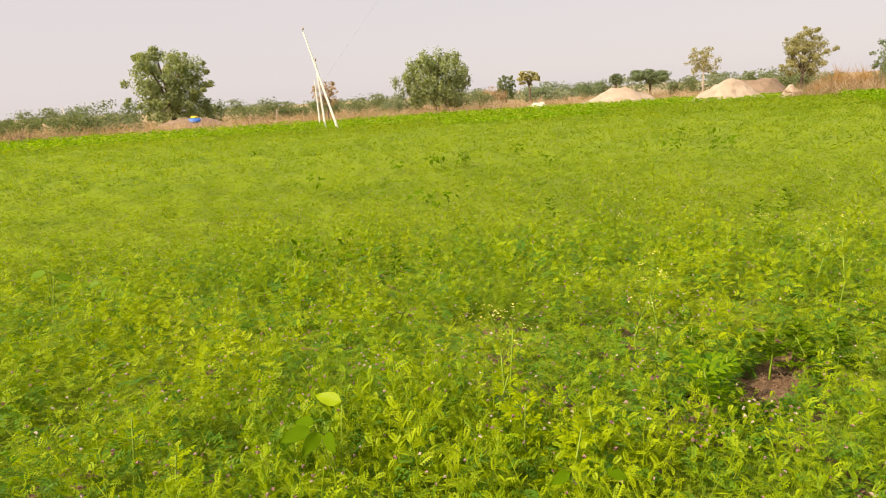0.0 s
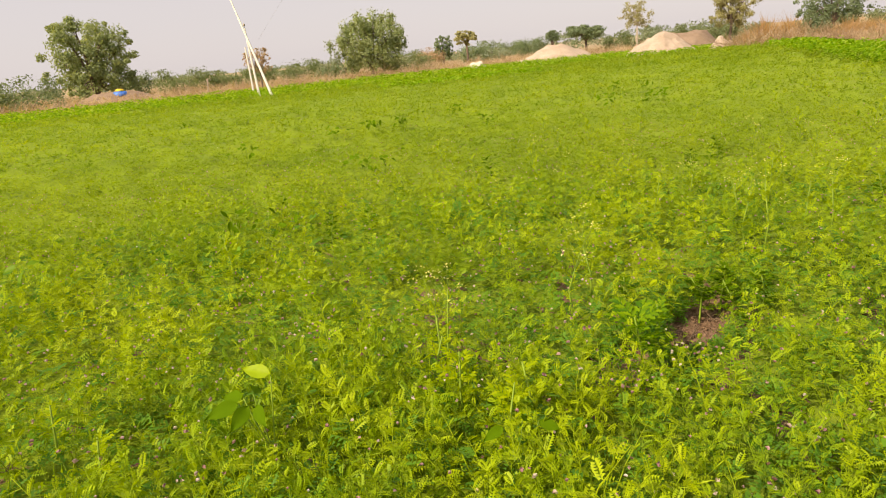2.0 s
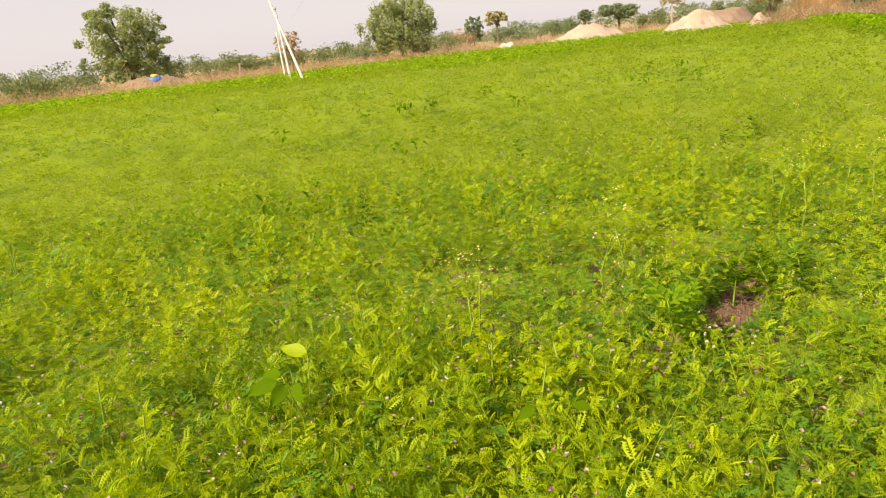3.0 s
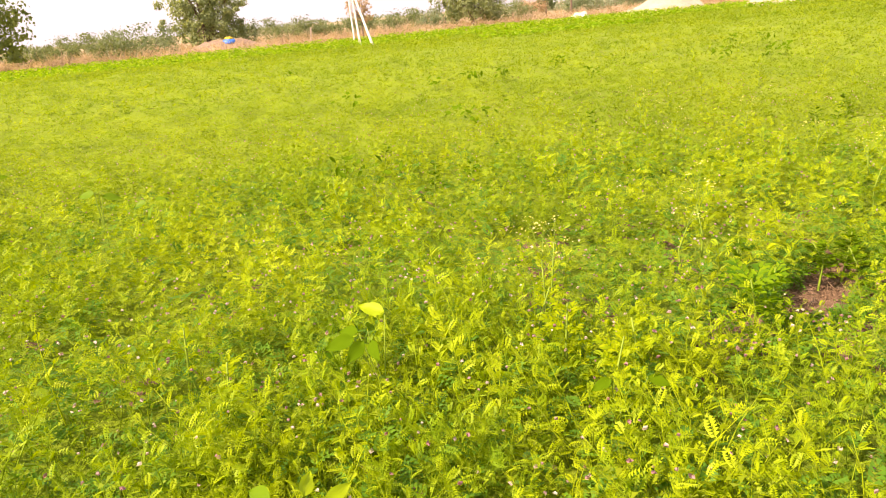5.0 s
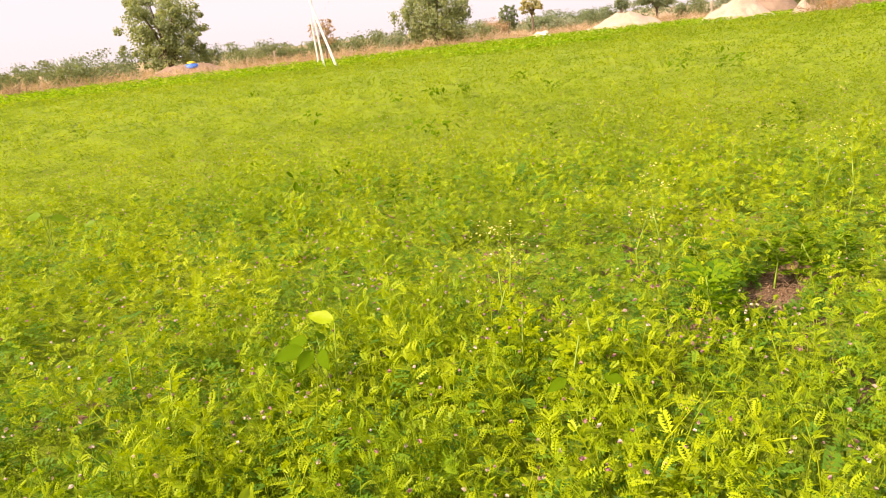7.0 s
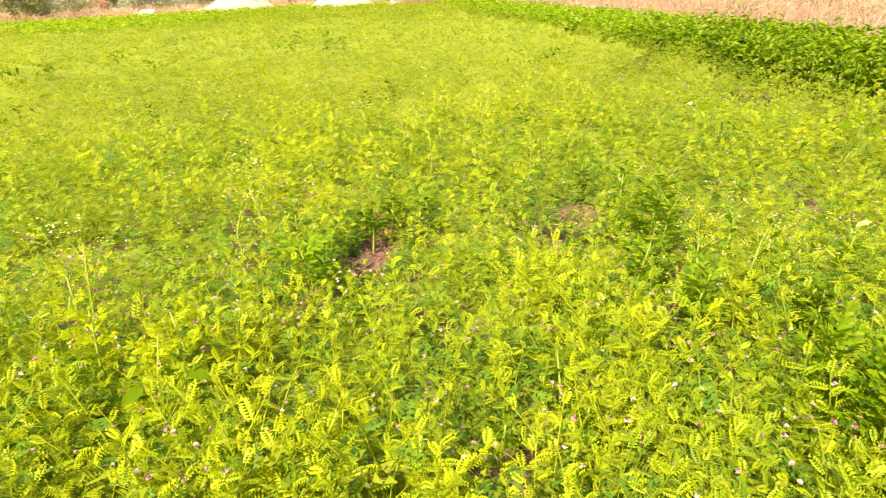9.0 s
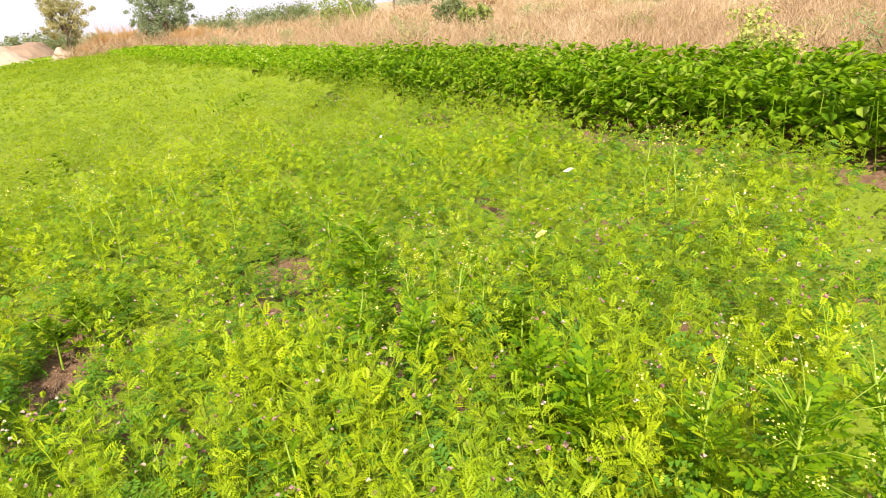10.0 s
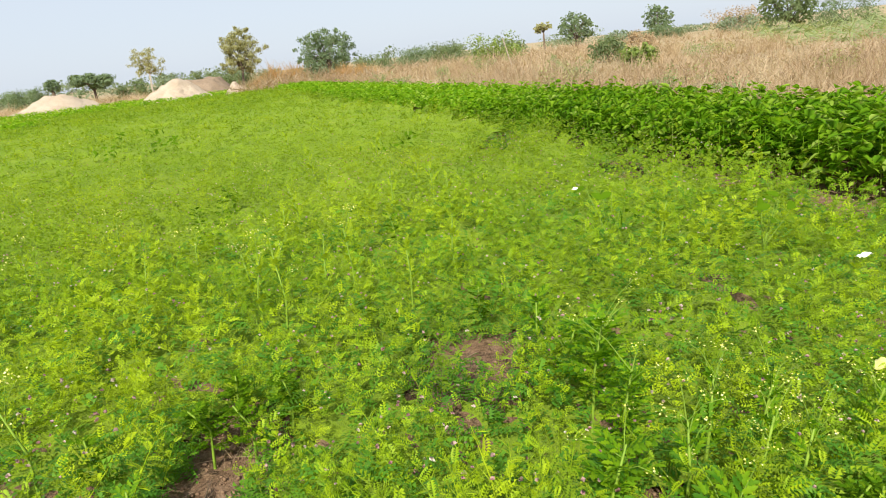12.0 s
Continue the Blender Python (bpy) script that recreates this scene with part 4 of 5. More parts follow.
heap("earth_mound", 16.9, 54.3, 3.5, 2.6, 1.4, EARTH, "pale dug earth heap with a rounded top", 51, flat=1.25)
heap("earth_mound", 21.8, 45.9, 2.9, 2.4, 1.6, EARTH, "conical pale sandy earth heap", 54)
heap("earth_mound", 27.0, 51.9, 3.8, 2.4, 1.4, BROWN_EARTH, "long brown earth heap behind the sandy one", 57, 20, flat=1.8)
heap("earth_mound", 24.4, 42.4, 1.3, 1.1, 1.0, EARTH, "small pale earth heap at the field's corner", 60)
heap("rubble_mound", 26.2, 41.5, 2.1, 1.0, 0.6, LIME, "low heap of whitish rubble", 63, flat=1.6)
heap("rubble_mound", 10.3, 53.9, 1.1, 0.7, 0.6, LIME, "low heap of whitish rubble", 66, flat=1.6)


# ---- poles, posts, wires, tarpaulin ----
def box_pole(name, foot, top, w0, w1, material, label, category="pole", cap=False):
    ob = thing(name, label, category, *foot)
    d = Vector(top) - Vector(foot)
    bm = bmesh.new()
    n = 8
    rings = []
    side = Vector((1, 0, 0))
    q = d.normalized().cross(side).normalized()
    for i in range(n + 1):
        t = i / n
        w = (w0 + (w1 - w0) * t) / 2
        c = d * t + Vector((0, 0, -0.1 if i == 0 else 0))
        ring = []
        for a, b in ((1, 0.65), (0.65, 1), (-0.65, 1), (-1, 0.65), (-1, -0.65), (-0.65, -1), (0.65, -1), (1, -0.65)):
            ring.append(bm.verts.new(c + side * (w * a) + q * (w * b)))
        rings.append(ring)
    for a, b in zip(rings, rings[1:]):
        for k in range(8):
            bm.faces.new((a[k], a[(k + 1) % 8], b[(k + 1) % 8], b[k]))
    bm.faces.new(rings[-1])
    part("shaft", bm, material, ob)
    if cap:
        tv, tf = tube([d + Vector((0, 0, -0.12)), d + Vector((0, 0, 0.12))], (0.02, 0.016), 6)
        part("pin", np_mesh("pin", tv, tf), WIRE, ob, "dark metal pin")
        tv, tf = tube([d + Vector((0, 0, 0.1)), d + Vector((0, 0, 0.14)), d + Vector((0, 0, 0.2)), d + Vector((0, 0, 0.24))], (0.03, 0.055, 0.05, 0.02), 8)
        part("insulator", np_mesh("insulator", tv, tf, True), WOOD, ob, "brown insulator")
    return ob


box_pole("concrete_pole", (-3.65, 34.66, 0), (-5.12, 35.55, 5.1), 0.14, 0.075, CONCRETE, "tall white concrete pole leaning as a strut", cap=True)
box_pole("concrete_pole", (-4.68, 37.62, 0), (-4.9, 37.6, 3.7), 0.12, 0.085, CONCRETE, "white concrete pole behind the leaning one", cap=True)
box_pole("concrete_pole", (-5.74, 43.54, 0), (-5.82, 43.5, 2.95), 0.11, 0.085, CONCRETE, "short white concrete pole behind the leaning one")
box_pole("wooden_post", (-32.7, 67.3, 0), (-33.3, 67.3, 2.6), 0.13, 0.1, CONCRETE, "pale leaning post before shrubs", "post")
box_pole("wooden_post", (32.5, 25.5, 0), (32.1, 25.8, 1.85), 0.07, 0.05, WOOD, "thin pale post in dry grass", "post")
box_pole("wooden_post", (-9.9, 51.0, 0), (-9.8, 51.0, 1.3), 0.12, 0.1, WOOD, "short pale post in dry grass", "post")
box_pole("wooden_post", (-26.0, 37.5, 0), (-26.0, 37.5, 1.0), 0.16, 0.14, WOOD, "short pale post at the field's edge", "post")


def wire(a, b, sag):
    pts = [Vector(a).lerp(Vector(b), t / 24) - Vector((0, 0, sag * 4 * (t / 24) * (1 - t / 24))) for t in range(25)]
    ob = part("overhead_wire", np_mesh("overhead_wire", *tube(pts, [0.002] * 25, 4)), WIRE)
    tagged(ob, "thin grey overhead wire running up from a pole", "wire", "wires of the pole line")


wire((-4.72, 37.62, 2.55), (6.4, 10.0, 11.5), 0.1)


def tarp_heap(x, y):
    ob = thing("tarpaulin_heap", "blue plastic sheet with a yellow cloth over a heap", "tarpaulin", x, y, 0.62)
    for nm, mt, rx, ry, top, zz, seed in (("blue_sheet", BLUE, 0.6, 0.45, 0.36, 0.0, 71), ("yellow_cloth", YELLOW, 0.34, 0.28, 0.17, 0.33, 74)):
        g = np.linspace(-1, 1, 25)
        u, v = np.meshgrid(g, g, indexing="ij")
        d = np.sqrt(u * u + v * v)
        z = top * np.sqrt(np.clip(1 - d ** 3, 0, 1)) * (1 + 0.12 * soft_noise(u, v, 0.4, seed)) + zz
        s = np.clip(1 / np.maximum(d, 1), 0, 1)
        pts = np.stack([u * rx * s, v * ry * s, z], -1).reshape(-1, 3)
        i, j = np.meshgrid(np.arange(24), np.arange(24), indexing="ij")
        a = (i * 25 + j).ravel()
        f = np.concatenate([np.stack([a, a + 25, a + 1], -1), np.stack([a + 1, a + 25, a + 26], -1)])
        part(nm, np_mesh(nm, pts, f, True), mt, ob)


heap("earth_bank", -17.6, 55.6, 3.6, 1.5, 0.85, BROWN_EARTH, "low bank of reddish-brown earth under the tree", 69, 8, flat=1.7)
tarp_heap(-17.2, 55.3)


# ---- weeds in the crop ----
def lobed_leaf(length, lobes, seed):
    """A deeply cut leaf along +x: narrow pointed lobes, each with small teeth, on both sides of the midrib."""
    r = np.random.RandomState(seed)
    v, f = [], []

    def lobe(px, pz, ang, ln, wd):
        c, s = math.cos(ang), math.sin(ang)
        k = len(v)
        outline = ((0, 0.1), (0.25, 0.36), (0.42, 0.3), (0.58, 0.62), (0.66, 0.28), (0.8, 0.36), (1, 0), (0.78, -0.36), (0.62, -0.28), (0.52, -0.62), (0.36, -0.3), (0.2, -0.36), (0, -0.1))
        bend = r.uniform(0.25, 0.7)
        for a, b in ((0.45, 0.0),) + outline:
            u, w = a * ln, b * wd
            v.append((px + c * u - s * w, s * u + c * w, pz + 0.25 * abs(w) + 0.2 * u - bend * u * u / ln))
        f.extend([(k, k + 1 + q, k + 1 + (q + 1) % len(outline)) for q in range(len(outline))])

    for i in range(lobes):
        t = 0.2 + 0.68 * i / max(1, lobes - 1)
        px, pz = length * t, -0.3 * length * t * t
        ln = length * (0.4 - 0.25 * abs(t - 0.45)) * r.uniform(0.8, 1.15)
        for side in (-1, 1):
            lobe(px + side * 0.02 * length, pz, side * r.uniform(0.7, 1.0), ln, ln * 0.42)
    lobe(length * 0.85, -0.21 * length, 0, length * 0.32, length * 0.15)
    k = len(v)
    w = length * 0.014
    v += [(0, -w, 0), (0, w, 0), (length * 0.5, -w, -0.07 * length + 0.004), (length * 0.5, w, -0.07 * length + 0.004), (length, 0, -0.28 * length + 0.004)]
    f += [(k, k + 1, k + 3), (k, k + 3, k + 2), (k + 2, k + 3, k + 4)]
    return np_mesh("lobed_leaf", np.array(v), np.array(f))


def ovate_leaf(length):
    """A smooth pointed oval blade with a slight fold at the midrib and a wavy edge."""
    n = 10
    v, f = [], []
    for i in range(n + 1):
        t = i / n
        w = 0.29 * math.sin(math.pi * t ** 0.75) ** 1.1 if 0 < i < n else 0.0
        z = -0.22 * t * t
        for q in (-1, -0.5, 0, 0.5, 1):
            v.append((t * length, q * w * length, length * (z + 0.055 * abs(q) + 0.018 * abs(q) * math.sin(11 * t + 2 * q))))
    for i in range(n):
        for q in range(4):
            a = i * 5 + q
            f += [(a, a + 5, a + 1), (a + 1, a + 5, a + 6)]
    return np_mesh("ovate_leaf", np.array(v), np.array(f), True)


LOBED = [lobed_leaf(0.16, 5, s) for s in range(3)]
FEATHER = [lobed_leaf(0.13, 6, 10 + s) for s in range(2)]
SPRIGS = [lobed_leaf(0.13, 5, 30 + s) for s in range(2)]
for me in SPRIGS:
    me.materials.append(SPRIG)
GOLDEN = [lobed_leaf(0.16, 5, 50 + s) for s in range(3)]
for me in GOLDEN:
    me.materials.append(LIME_LEAF)
# dark-leaved copies for weeds that imitate shade in hollows
SHADE_FEATHER = [lobed_leaf(0.13, 6, 70 + s) for s in range(3)]
for me in SHADE_FEATHER:
    me.materials.append(DARK_BROAD)
OVATE = ovate_leaf(0.1)
for me in LOBED + FEATHER:
    me.materials.append(WEED)


def flower_mesh(seed):
    """A loose head of small cream florets."""
    r = np.random.RandomState(seed)
    pile = Pile()
    star = (np.array([(0, 0, 0.15), (1, 0, 0), (0.35, 0.35, 0.1), (0, 1, 0), (-0.35, 0.35, 0.1), (-1, 0, 0), (-0.35, -0.35, 0.1), (0, -1, 0), (0.35, -0.35, 0.1)]),
            np.array([(0, 1, 2), (0, 2, 3), (0, 3, 4), (0, 4, 5), (0, 5, 6), (0, 6, 7), (0, 7, 8), (0, 8, 1)]))
    n = 9
    at = np.stack([r.normal(0, 0.014, n), r.normal(0, 0.014, n), r.uniform(0, 0.02, n)], -1)
    pile.stamp(*star, at, rot_zyx(r.uniform(0, 6.28, n), r.normal(0, 0.5, n), r.normal(0, 0.5, n)), r.uniform(0.0024, 0.0044, n))
    return pile.mesh("flower_head")


FLOWERS = [flower_mesh(s) for s in range(3)]


def weed(x, y, height, leaves, spread, label, seed, kinds=LOBED, flowers=0, size=1.0, upright=0.5, bloom=1.0):
    """A bushy weed: a branching stem, cut leaves up its length, cream flower heads on thin stalks."""
    r = np.random.RandomState(seed)
    ob = thing("flowering_weed" if flowers else "lobed_weed", label, "weed", x, y, 0, "weeds in the crop")
    wood = Pile()
    spine = [Vector((0, 0, -0.02)), Vector((r.uniform(-0.03, 0.03), r.uniform(-0.03, 0.03), height * 0.5)), Vector((r.uniform(-0.05, 0.05), r.uniform(-0.05, 0.05), height * 0.9))]
    wood.add(*tube(spine, (0.007, 0.005, 0.003), 5))
    heads = []
    for k in range(flowers):
        a = 2.4 * k + r.uniform(-0.5, 0.5)
        s = spine[1].lerp(spine[2], r.uniform(0.3, 1))
        e = s + Vector((spread * r.uniform(0.3, 0.9) * math.cos(a), spread * r.uniform(0.3, 0.9) * math.sin(a), height * r.uniform(0.1, 0.35)))
        part("flower_stalk", np_mesh("flower_stalk", *tube([s, s.lerp(e, 0.5) + Vector((0, 0, 0.02)), e], (0.0019, 0.0014, 0.001), 4)), STEM, ob)
        heads.append(e)
    part("stem", wood.mesh("stem"), STEM, ob)
    for k in range(leaves):
        t = 0.25 + 0.7 * (k + 0.5) / leaves
        c = spine[0].lerp(spine[1], t * 2) if t < 0.5 else spine[1].lerp(spine[2], t * 2 - 1)
        a = math.degrees(2.4 * k) + r.uniform(-20, 20)
        lift = -(15 + 55 * upright * (0.4 + t)) + r.uniform(-15, 15)
        scale = 0.82 * size * spread / 0.16 * r.uniform(0.75, 1.1) * (1.15 - 0.45 * t)
        part("leaf", kinds[k % len(kinds)], None, ob, "", pose(*c, r.uniform(-25, 25), lift, a) @ Matrix.Diagonal((scale, scale, scale, 1)))
    for k, e in enumerate(heads):
        me = FLOWERS[k % 3]
        if not me.materials:
            me.materials.append(CREAM)
        part("flower_head", me, None, ob, "small cream-white flower cluster" if k == 0 else "", pose(*e, 0, 0, r.uniform(0, 360)) @ Matrix.Diagonal((bloom, bloom, bloom, 1)))
    return ob


LOB, FLO, FEA = "bright green weed with deeply lobed leaves", "tall weed with cream-white flower heads above the crop", "feathery dark green weed beside bare soil"
weed(1.2, 2.58, 0.4, 20, 0.2, LOB + " beside bare soil", 1, size=1.15, upright=0.4)
weed(1.36, 2.8, 0.34, 9, 0.14, LOB + " beside bare soil", 2)
for k, (wx, wy, wh, wn_, ws) in enumerate(((0.33, 2.3, 0.5, 16, 0.15), (0.45, 2.06, 0.46, 12, 0.14), (0.26, 2.5, 0.48, 10, 0.13), (0.58, 2.2, 0.45, 9, 0.13), (-1.0, 2.1, 0.46, 9, 0.13), (-1.25, 2.45, 0.45, 8, 0.12))):
    weed(wx, wy, wh, wn_, ws, "yellowish green weed with lobed leaves in the crop", 33 + 7 * k, GOLDEN, upright=0.35)
weed(1.97, 0.62, 0.46, 30, 0.2, LOB + " standing upright in the crop", 4, upright=0.65)
weed(2.12, 0.8, 0.44, 22, 0.18, LOB + " standing upright in the crop", 5, upright=0.65)
weed(2.78, 2.1, 0.52, 26, 0.2, LOB + " beside bare soil", 6, LOBED, 6, size=1.0, upright=0.5)
weed(2.95, 2.3, 0.42, 24, 0.2, FEA, 16, FEATHER, 1, size=0.62, upright=0.4)
weed(2.6, 1.85, 0.5, 34, 0.22, FEA, 17, FEATHER, 3, size=0.62, upright=0.5)
weed(2.26, 1.71, 0.42, 16, 0.17, LOB, 18, LOBED, 3, upright=0.5)
weed(2.25, 1.38, 0.42, 18, 0.17, LOB, 19, LOBED, 4, upright=0.5)
weed(3.12, 2.55, 0.42, 14, 0.17, FEA, 7, FEATHER, 0, upright=0.6)
weed(1.86, 0.08, 0.62, 40, 0.2, FLO, 8, LOBED, 12, size=0.8, upright=0.4)
weed(1.66, -0.08, 0.5, 34, 0.2, FLO, 9, LOBED, 8, size=0.8, upright=0.35)
weed(2.1, -0.06, 0.58, 32, 0.18, FLO, 10, LOBED, 9, size=0.8, upright=0.4)
weed(1.62, 0.2, 0.46, 30, 0.18, LOB, 11, LOBED, 0, size=0.8, upright=0.35)
weed(1.98, 0.3, 0.5, 28, 0.18, FLO, 12, LOBED, 6, size=0.75, upright=0.4)
weed(1.45, 0.02, 0.44, 26, 0.17, LOB, 13, LOBED, 0, size=0.8, upright=0.35)
for k, (wx, wy) in enumerate(((2.75, 1.66), (2.6, 1.45), (2.63, 1.3), (2.86, 1.5), (2.45, 1.6), (2.95, 1.25))):
    weed(wx, wy, 0.44, 10, 0.13, FLO, 40 + k, FEATHER, 6, upright=0.7)
for k, (wx, wy) in enumerate(((0.31, 2.78), (0.35, 3.02), (1.11, 3.27), (1.25, 3.4), (2.75, 5.1), (2.1, 7.8), (1.97, 6.0), (4.3, 6.7), (4.8, 6.4), (5.9, 11.2), (6.5, 18.0), (4.41, 1.16), (3.96, 0.77), (4.1, 0.9), (4.6, 1.05), (3.6, 0.5), (7.9, 7.2), (2.6, 6.1))):
    weed(wx, wy, 0.52 + 0.05 * math.sin(3 * k), 8, 0.13, FLO, 60 + k, SPRIGS, 5, upright=0.75, bloom=1.6)
for k, (wx, wy) in enumerate(((3.0, 4.0), (3.4, 5.0), (4.7, 4.6), (3.9, 5.6), (5.2, 5.5), (2.2, 4.6), (3.7, 3.6), (4.4, 2.6), (5.4, 7.5), (5.0, 8.6), (6.6, 9.8), (3.2, 8.8), (-0.9, 4.4), (0.9, 5.2))):
    weed(wx, wy, 0.56, 12, 0.16, "yellowish green weed standing above the chickpeas", 90 + k, SPRIGS, 0, upright=0.7)


rw = np.random.RandomState(55)
for k in range(30):
    a, d = radians(rw.uniform(4, 48)), rw.uniform(3.8, 15)
    weed(0.4 + d * math.sin(a), 0.4 + d * math.cos(a), rw.uniform(0.5, 0.66), 9, 0.15, FLO if k % 2 else "yellowish green weed standing above the chickpeas", 130 + k, SPRIGS, 4 if k % 2 else 0, upright=0.75, bloom=1.5)


@functools.lru_cache(None)
def blade_mesh(material):
    """The oval blade in one material, shared by all leaves of that kind."""
    me = OVATE.copy()
    me.materials.append(material)
    return me


def broad_plant(x, y, blades, label, blade_mat=BROAD):
    """A self-sown bean plant: a thin stem and ovate leaves on their own stalks.
    blades: (dx, dy, z, yaw, tilt, length, yellow)."""
    ob = thing("bean_seedling", label, "plant", x, y, 0, "bean seedlings in the crop")
    wood = Pile()
    wood.add(*tube([(0, 0, -0.02), (0.01, 0, 0.12), (0, 0.01, 0.26)], (0.004, 0.0035, 0.003), 5))
    part("stem", wood.mesh("stem"), STEM, ob)
    for dx, dy, z, yaw, tilt, ln, yel in blades:
        part("leaf_stalk", np_mesh("leaf_stalk", *tube([(0, 0.01, 0.2), (dx * 0.8, dy * 0.8, z - 0.06), (dx, dy, z)], (0.026 * ln, 0.022 * ln, 0.018 * ln), 4)), STEM, ob)
    for dx, dy, z, yaw, tilt, ln, yel in blades:
        part("leaf", blade_mesh(YELLOW_LEAF if yel else blade_mat), None, ob, "bright yellow-green leaf" if yel else "", pose(dx, dy, z, (-40 if 90 < yaw < 270 else 40), tilt, yaw) @ Matrix.Diagonal((ln / 0.1, ln / (0.13 if yel else 0.12), ln / 0.1, 1)))


SEED = "self-sown bean plant with smooth oval leaves among chickpeas"
broad_plant(-0.4, 2.13, [(0.03, 0.03, 0.52, 160, -14, 0.12, 1), (-0.08, -0.04, 0.46, 195, 8, 0.12, 0), (-0.05, -0.05, 0.45, 245, 14, 0.11, 0), (-0.07, 0.0, 0.46, 150, 4, 0.11, 0), (-0.02, -0.05, 0.45, 285, 18, 0.1, 0), (-0.04, 0.02, 0.46, 80, 5, 0.09, 0)], "bean plant with one bright yellow-green leaf above the crop", DARK_BROAD)
broad_plant(-0.52, 1.28, [(0.0, 0.02, 0.42, 80, -15, 0.09, 1), (0.06, 0.0, 0.41, 40, -15, 0.09, 1), (-0.07, 0.0, 0.44, 150, 5, 0.1, 0), (-0.02, -0.05, 0.42, 220, 20, 0.1, 0)], SEED)
broad_plant(-2.77, 4.75, [(0.0, 0.0, 0.48, 170, 0, 0.16, 0), (0.05, 0.0, 0.46, 20, 10, 0.14, 0), (0, 0.06, 0.47, 90, 10, 0.13, 1)], SEED)
broad_plant(-2.2, 4.47, [(0.0, 0.0, 0.47, 10, -10, 0.08, 0), (-0.06, 0.0, 0.46, 190, 10, 0.1, 0), (0, -0.05, 0.44, 270, 20, 0.13, 0)], SEED)
broad_plant(0.42, 1.85, [(-0.03, 0.0, 0.36, 200, 15, 0.08, 0), (0.04, 0.02, 0.36, 60, 10, 0.07, 0), (0.09, 0, 0.36, 330, 10, 0.08, 0)], SEED, DARK_BROAD)
rr0 = np.random.RandomState(5)
for wx, wy, n, s in ((4.45, 2.97, 6, 0.14), (4.67, 2.13, 4, 0.14), (0.38, 12.5, 10, 0.18), (0.95, 12.7, 9, 0.18), (-0.3, 12.0, 8, 0.17), (0.0, 7.7, 9, 0.15), (0.35, 7.9, 7, 0.14), (-4.0, 17.0, 8, 0.2), (6.5, 16.1, 9, 0.19), (5.5, 12.1, 9, 0.18),
                    (5.0, 12.6, 8, 0.18), (7.0, 15.4, 8, 0.2), (6.2, 12.8, 7, 0.17), (6.8, 7.3, 10, 0.15), (6.4, 7.5, 8, 0.14), (-0.75, 5.1, 7, 0.12), (-1.0, 5.25, 8, 0.13), (2.2, 14.2, 8, 0.18), (-4.2, 4.55, 8, 0.13), (2.3, 11.4, 7, 0.16), (-1.6, 10.2, 7, 0.15)):
    broad_plant(wx, wy, [(rr0.normal(0, 0.1), rr0.normal(0, 0.1), rr0.uniform(0.36, 0.52), rr0.uniform(0, 360), rr0.normal(10, 25), 0.62 * s * rr0.uniform(0.8, 1.2), 0) for k in range(n + 2)], "dark green " + SEED, DARK_BROAD)


# added dark weeds: their leaf colour stands in for shade in crop hollows
for k, (wx, wy, n) in enumerate(((-0.26, 5.3, 16), (0.05, 5.4, 12), (3.4, 6.3, 16), (3.7, 6.5, 12), (-1.1, 5.9, 10), (1.5, 7.4, 12), (3.9, 4.4, 10), (4.06, 7.03, 14), (-0.75, 6.35, 10), (2.85, 3.2, 8), (1.95, 3.25, 22), (2.12, 3.12, 14), (1.78, 3.16, 16), (1.9, 3.05, 12), (2.6, 1.12, 22), (2.66, 1.2, 16), (3.3, 3.1, 12), (1.45, 3.3, 10), (1.53, 1.37, 7), (1.46, 1.15, 7), (1.2, 1.24, 7))):
    weed(wx, wy, 0.44 if wy > 3.5 else 0.3, int(1.5 * n), 0.17, "added low dark feathery weed standing in for a shaded hollow", 400 + k, SHADE_FEATHER, 0, size=0.75, upright=0.3)


for wx, wy in ((-4.7, 5.5), (-4.45, 5.3), (-4.85, 5.8), (-4.6, 5.75), (-4.8, 6.2), (-4.4, 5.6)):
    broad_plant(wx, wy, [(rr0.normal(0, 0.13), rr0.normal(0, 0.13), rr0.uniform(0.22, 0.48), rr0.uniform(0, 360), rr0.normal(15, 25), 0.09 * rr0.uniform(0.8, 1.3), 0) for k in range(18)], "dark green leafy weed in a dense clump", DARK_BROAD)


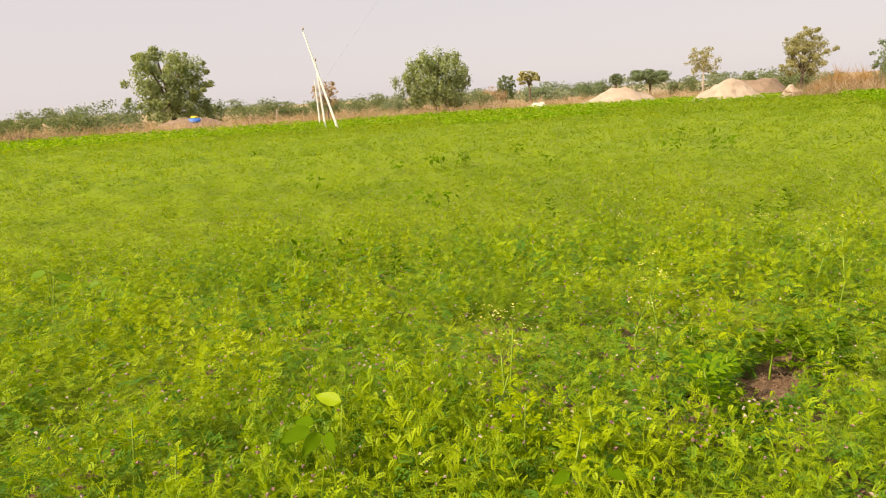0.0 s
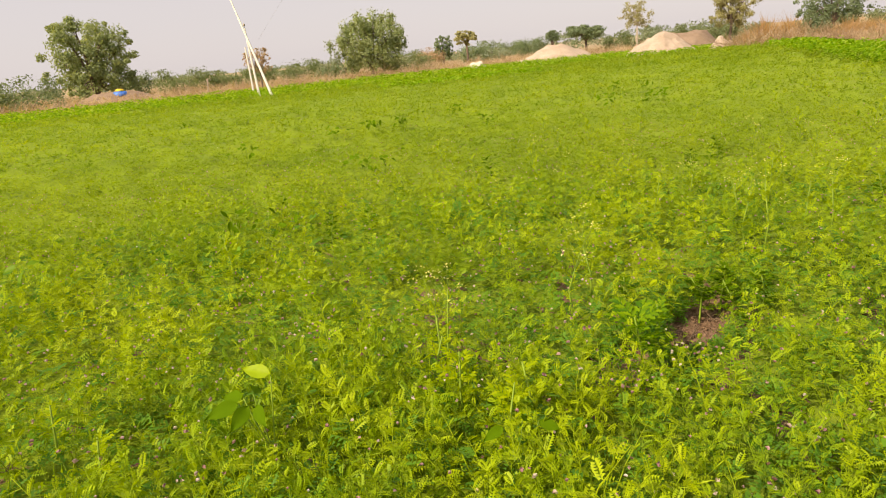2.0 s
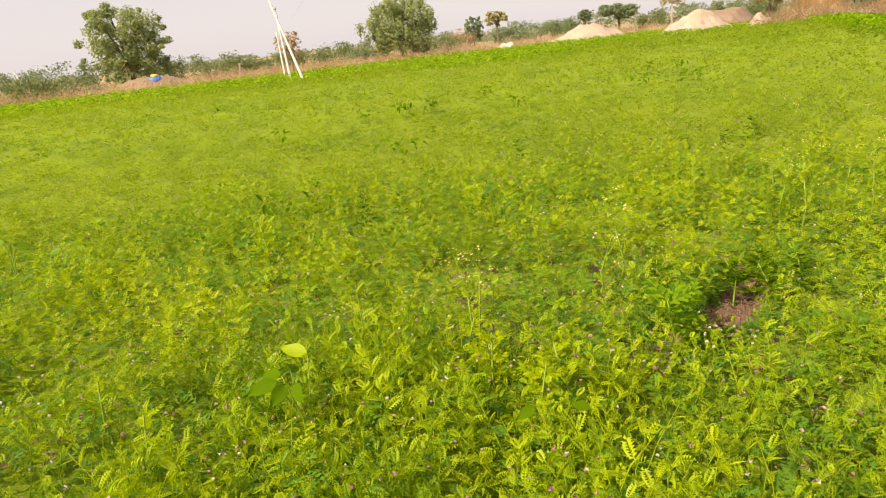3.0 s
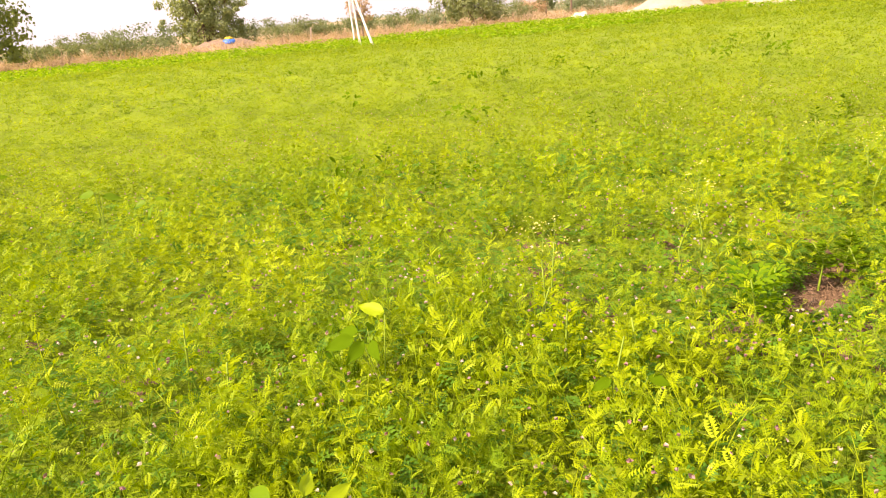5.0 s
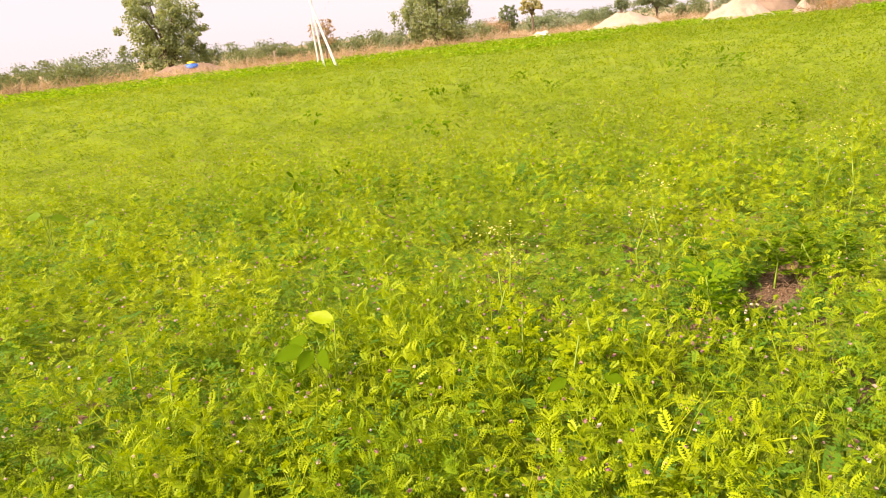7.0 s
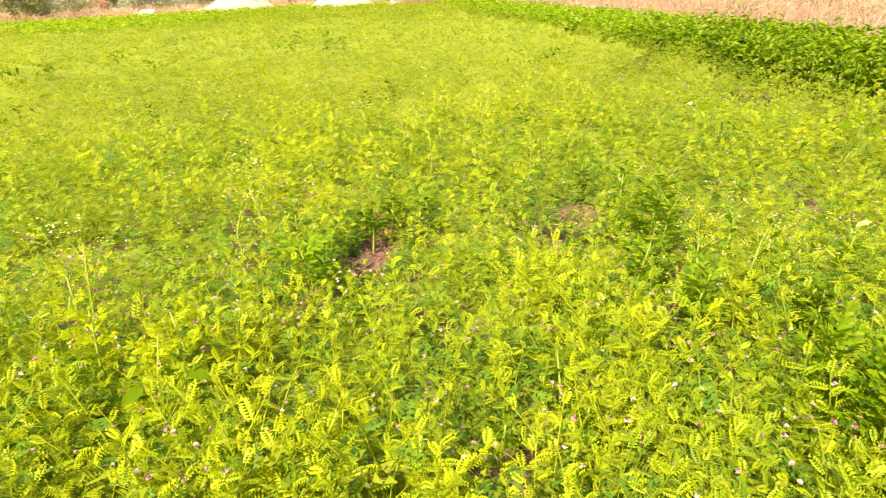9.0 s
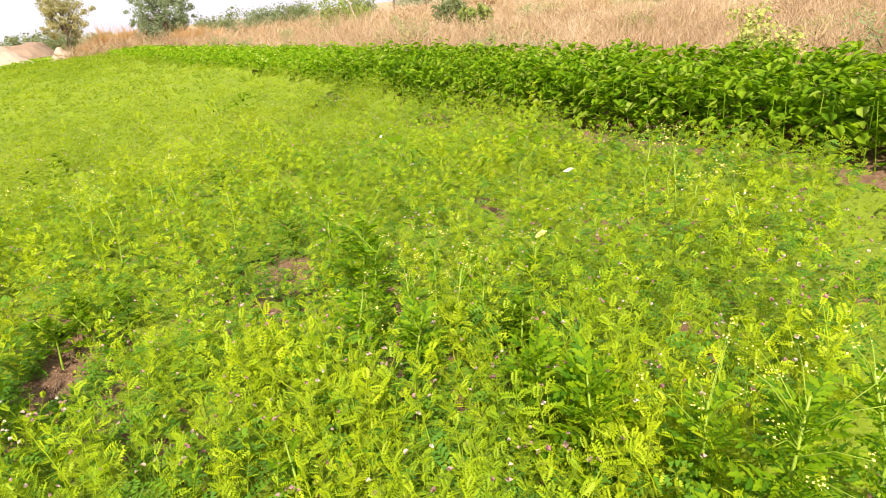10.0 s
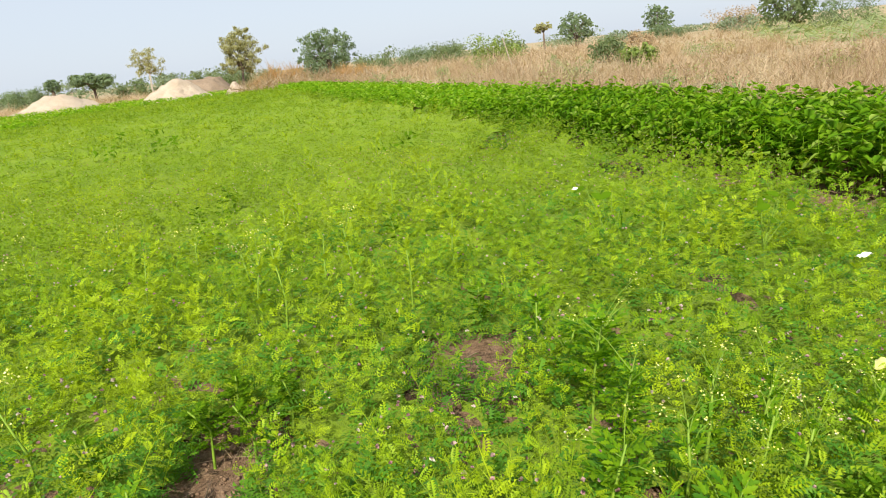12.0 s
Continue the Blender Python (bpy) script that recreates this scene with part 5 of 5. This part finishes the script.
# ---- litter, clods and straw ----
def scrap(x, y, z, size, material, label, seed, name="plastic_scrap", category="litter"):
    r = np.random.RandomState(seed)
    g = np.linspace(-1, 1, 9)
    u, v = np.meshgrid(g, g, indexing="ij")
    edge = 1 + 0.2 * soft_noise(u, v, 0.8, seed)
    zz = 0.3 * size * soft_noise(u, v, 0.6, seed + 1) * 0.6
    pts = np.stack([u * size * edge, v * size * 0.65 * edge, zz], -1).reshape(-1, 3)
    i, j = np.meshgrid(np.arange(8), np.arange(8), indexing="ij")
    a = (i * 9 + j).ravel()
    top = np.concatenate([np.stack([a, a + 9, a + 1], -1), np.stack([a + 1, a + 9, a + 10], -1)])
    both = np.concatenate([pts, pts - [0, 0, 0.002]])
    ob = part(name, np_mesh(name, both, np.concatenate([top, top[:, ::-1] + 81]), True), material)
    ob.matrix_world = pose(x, y, z, r.uniform(-20, 20), r.uniform(-20, 20), r.uniform(0, 360))
    tagged(ob, label, category)


scrap(4.11, 1.53, 0.41, 0.03, WHITE, "small crumpled white plastic scrap lying on the crop", 81)
scrap(4.82, 3.46, 0.43, 0.024, WHITE, "small crumpled white plastic scrap lying on the crop", 84)
scrap(5.15, 3.6, 0.42, 0.018, WHITE, "small crumpled white plastic scrap lying on the crop", 87)
scrap(3.06, 1.24, 0.41, 0.032, CREAM, "pale fallen leaf lying on the crop", 88, "fallen_leaf", "leaf")


def round_lump():
    """A small faceted ball, for a clod."""
    bm = bmesh.new()
    bmesh.ops.create_icosphere(bm, subdivisions=1, radius=1.0)
    v, f = np.array([tuple(q.co) for q in bm.verts]), np.array([[q.index for q in g.verts] for g in bm.faces])
    bm.free()
    return v, f


def build_soil_litter():
    r = np.random.RandomState(91)
    clods, straw = Pile(), Pile()
    tv, tf = round_lump()
    for gx, gy, a, b in GAPS:
        n = int(420 * (a + b))
        x, y = gx + r.normal(0, 0.55 * a, n), gy + r.normal(0, 0.55 * b + 0.05, n)
        s = 0.003 + 0.009 * r.uniform(0, 1, n) ** 3
        clods.stamp(tv * (1 + 0.25 * np.random.RandomState(3).uniform(-1, 1, (len(tv), 1))), tf, np.stack([x, y, 0.3 * s + 0.005], -1), rot_zyx(r.uniform(0, 6.28, n), r.uniform(0, 6.28, n), 0 * s), np.stack([s, s * r.uniform(0.7, 1, n), s * 0.7], -1))
        for k in range(int(34 * (a + b))):
            sx, sy, an, ln = gx + r.normal(0, 0.5 * a), gy + r.normal(0, 0.5 * b), r.uniform(0, 6.28), r.uniform(0.04, 0.16)
            straw.add(*tube([(sx, sy, 0.02), (sx + ln * math.cos(an), sy + ln * math.sin(an), r.uniform(0.02, 0.05))], (0.002, 0.0014), 3))
    tagged(part("soil_clods", clods.mesh("soil_clods"), CLOD), "crumbly brown clods on the bare soil", "soil", kind="stuff")
    tagged(part("straw_litter", straw.mesh("straw_litter"), STRAW), "bits of dry straw on the bare soil", "straw", kind="stuff")


build_soil_litter()
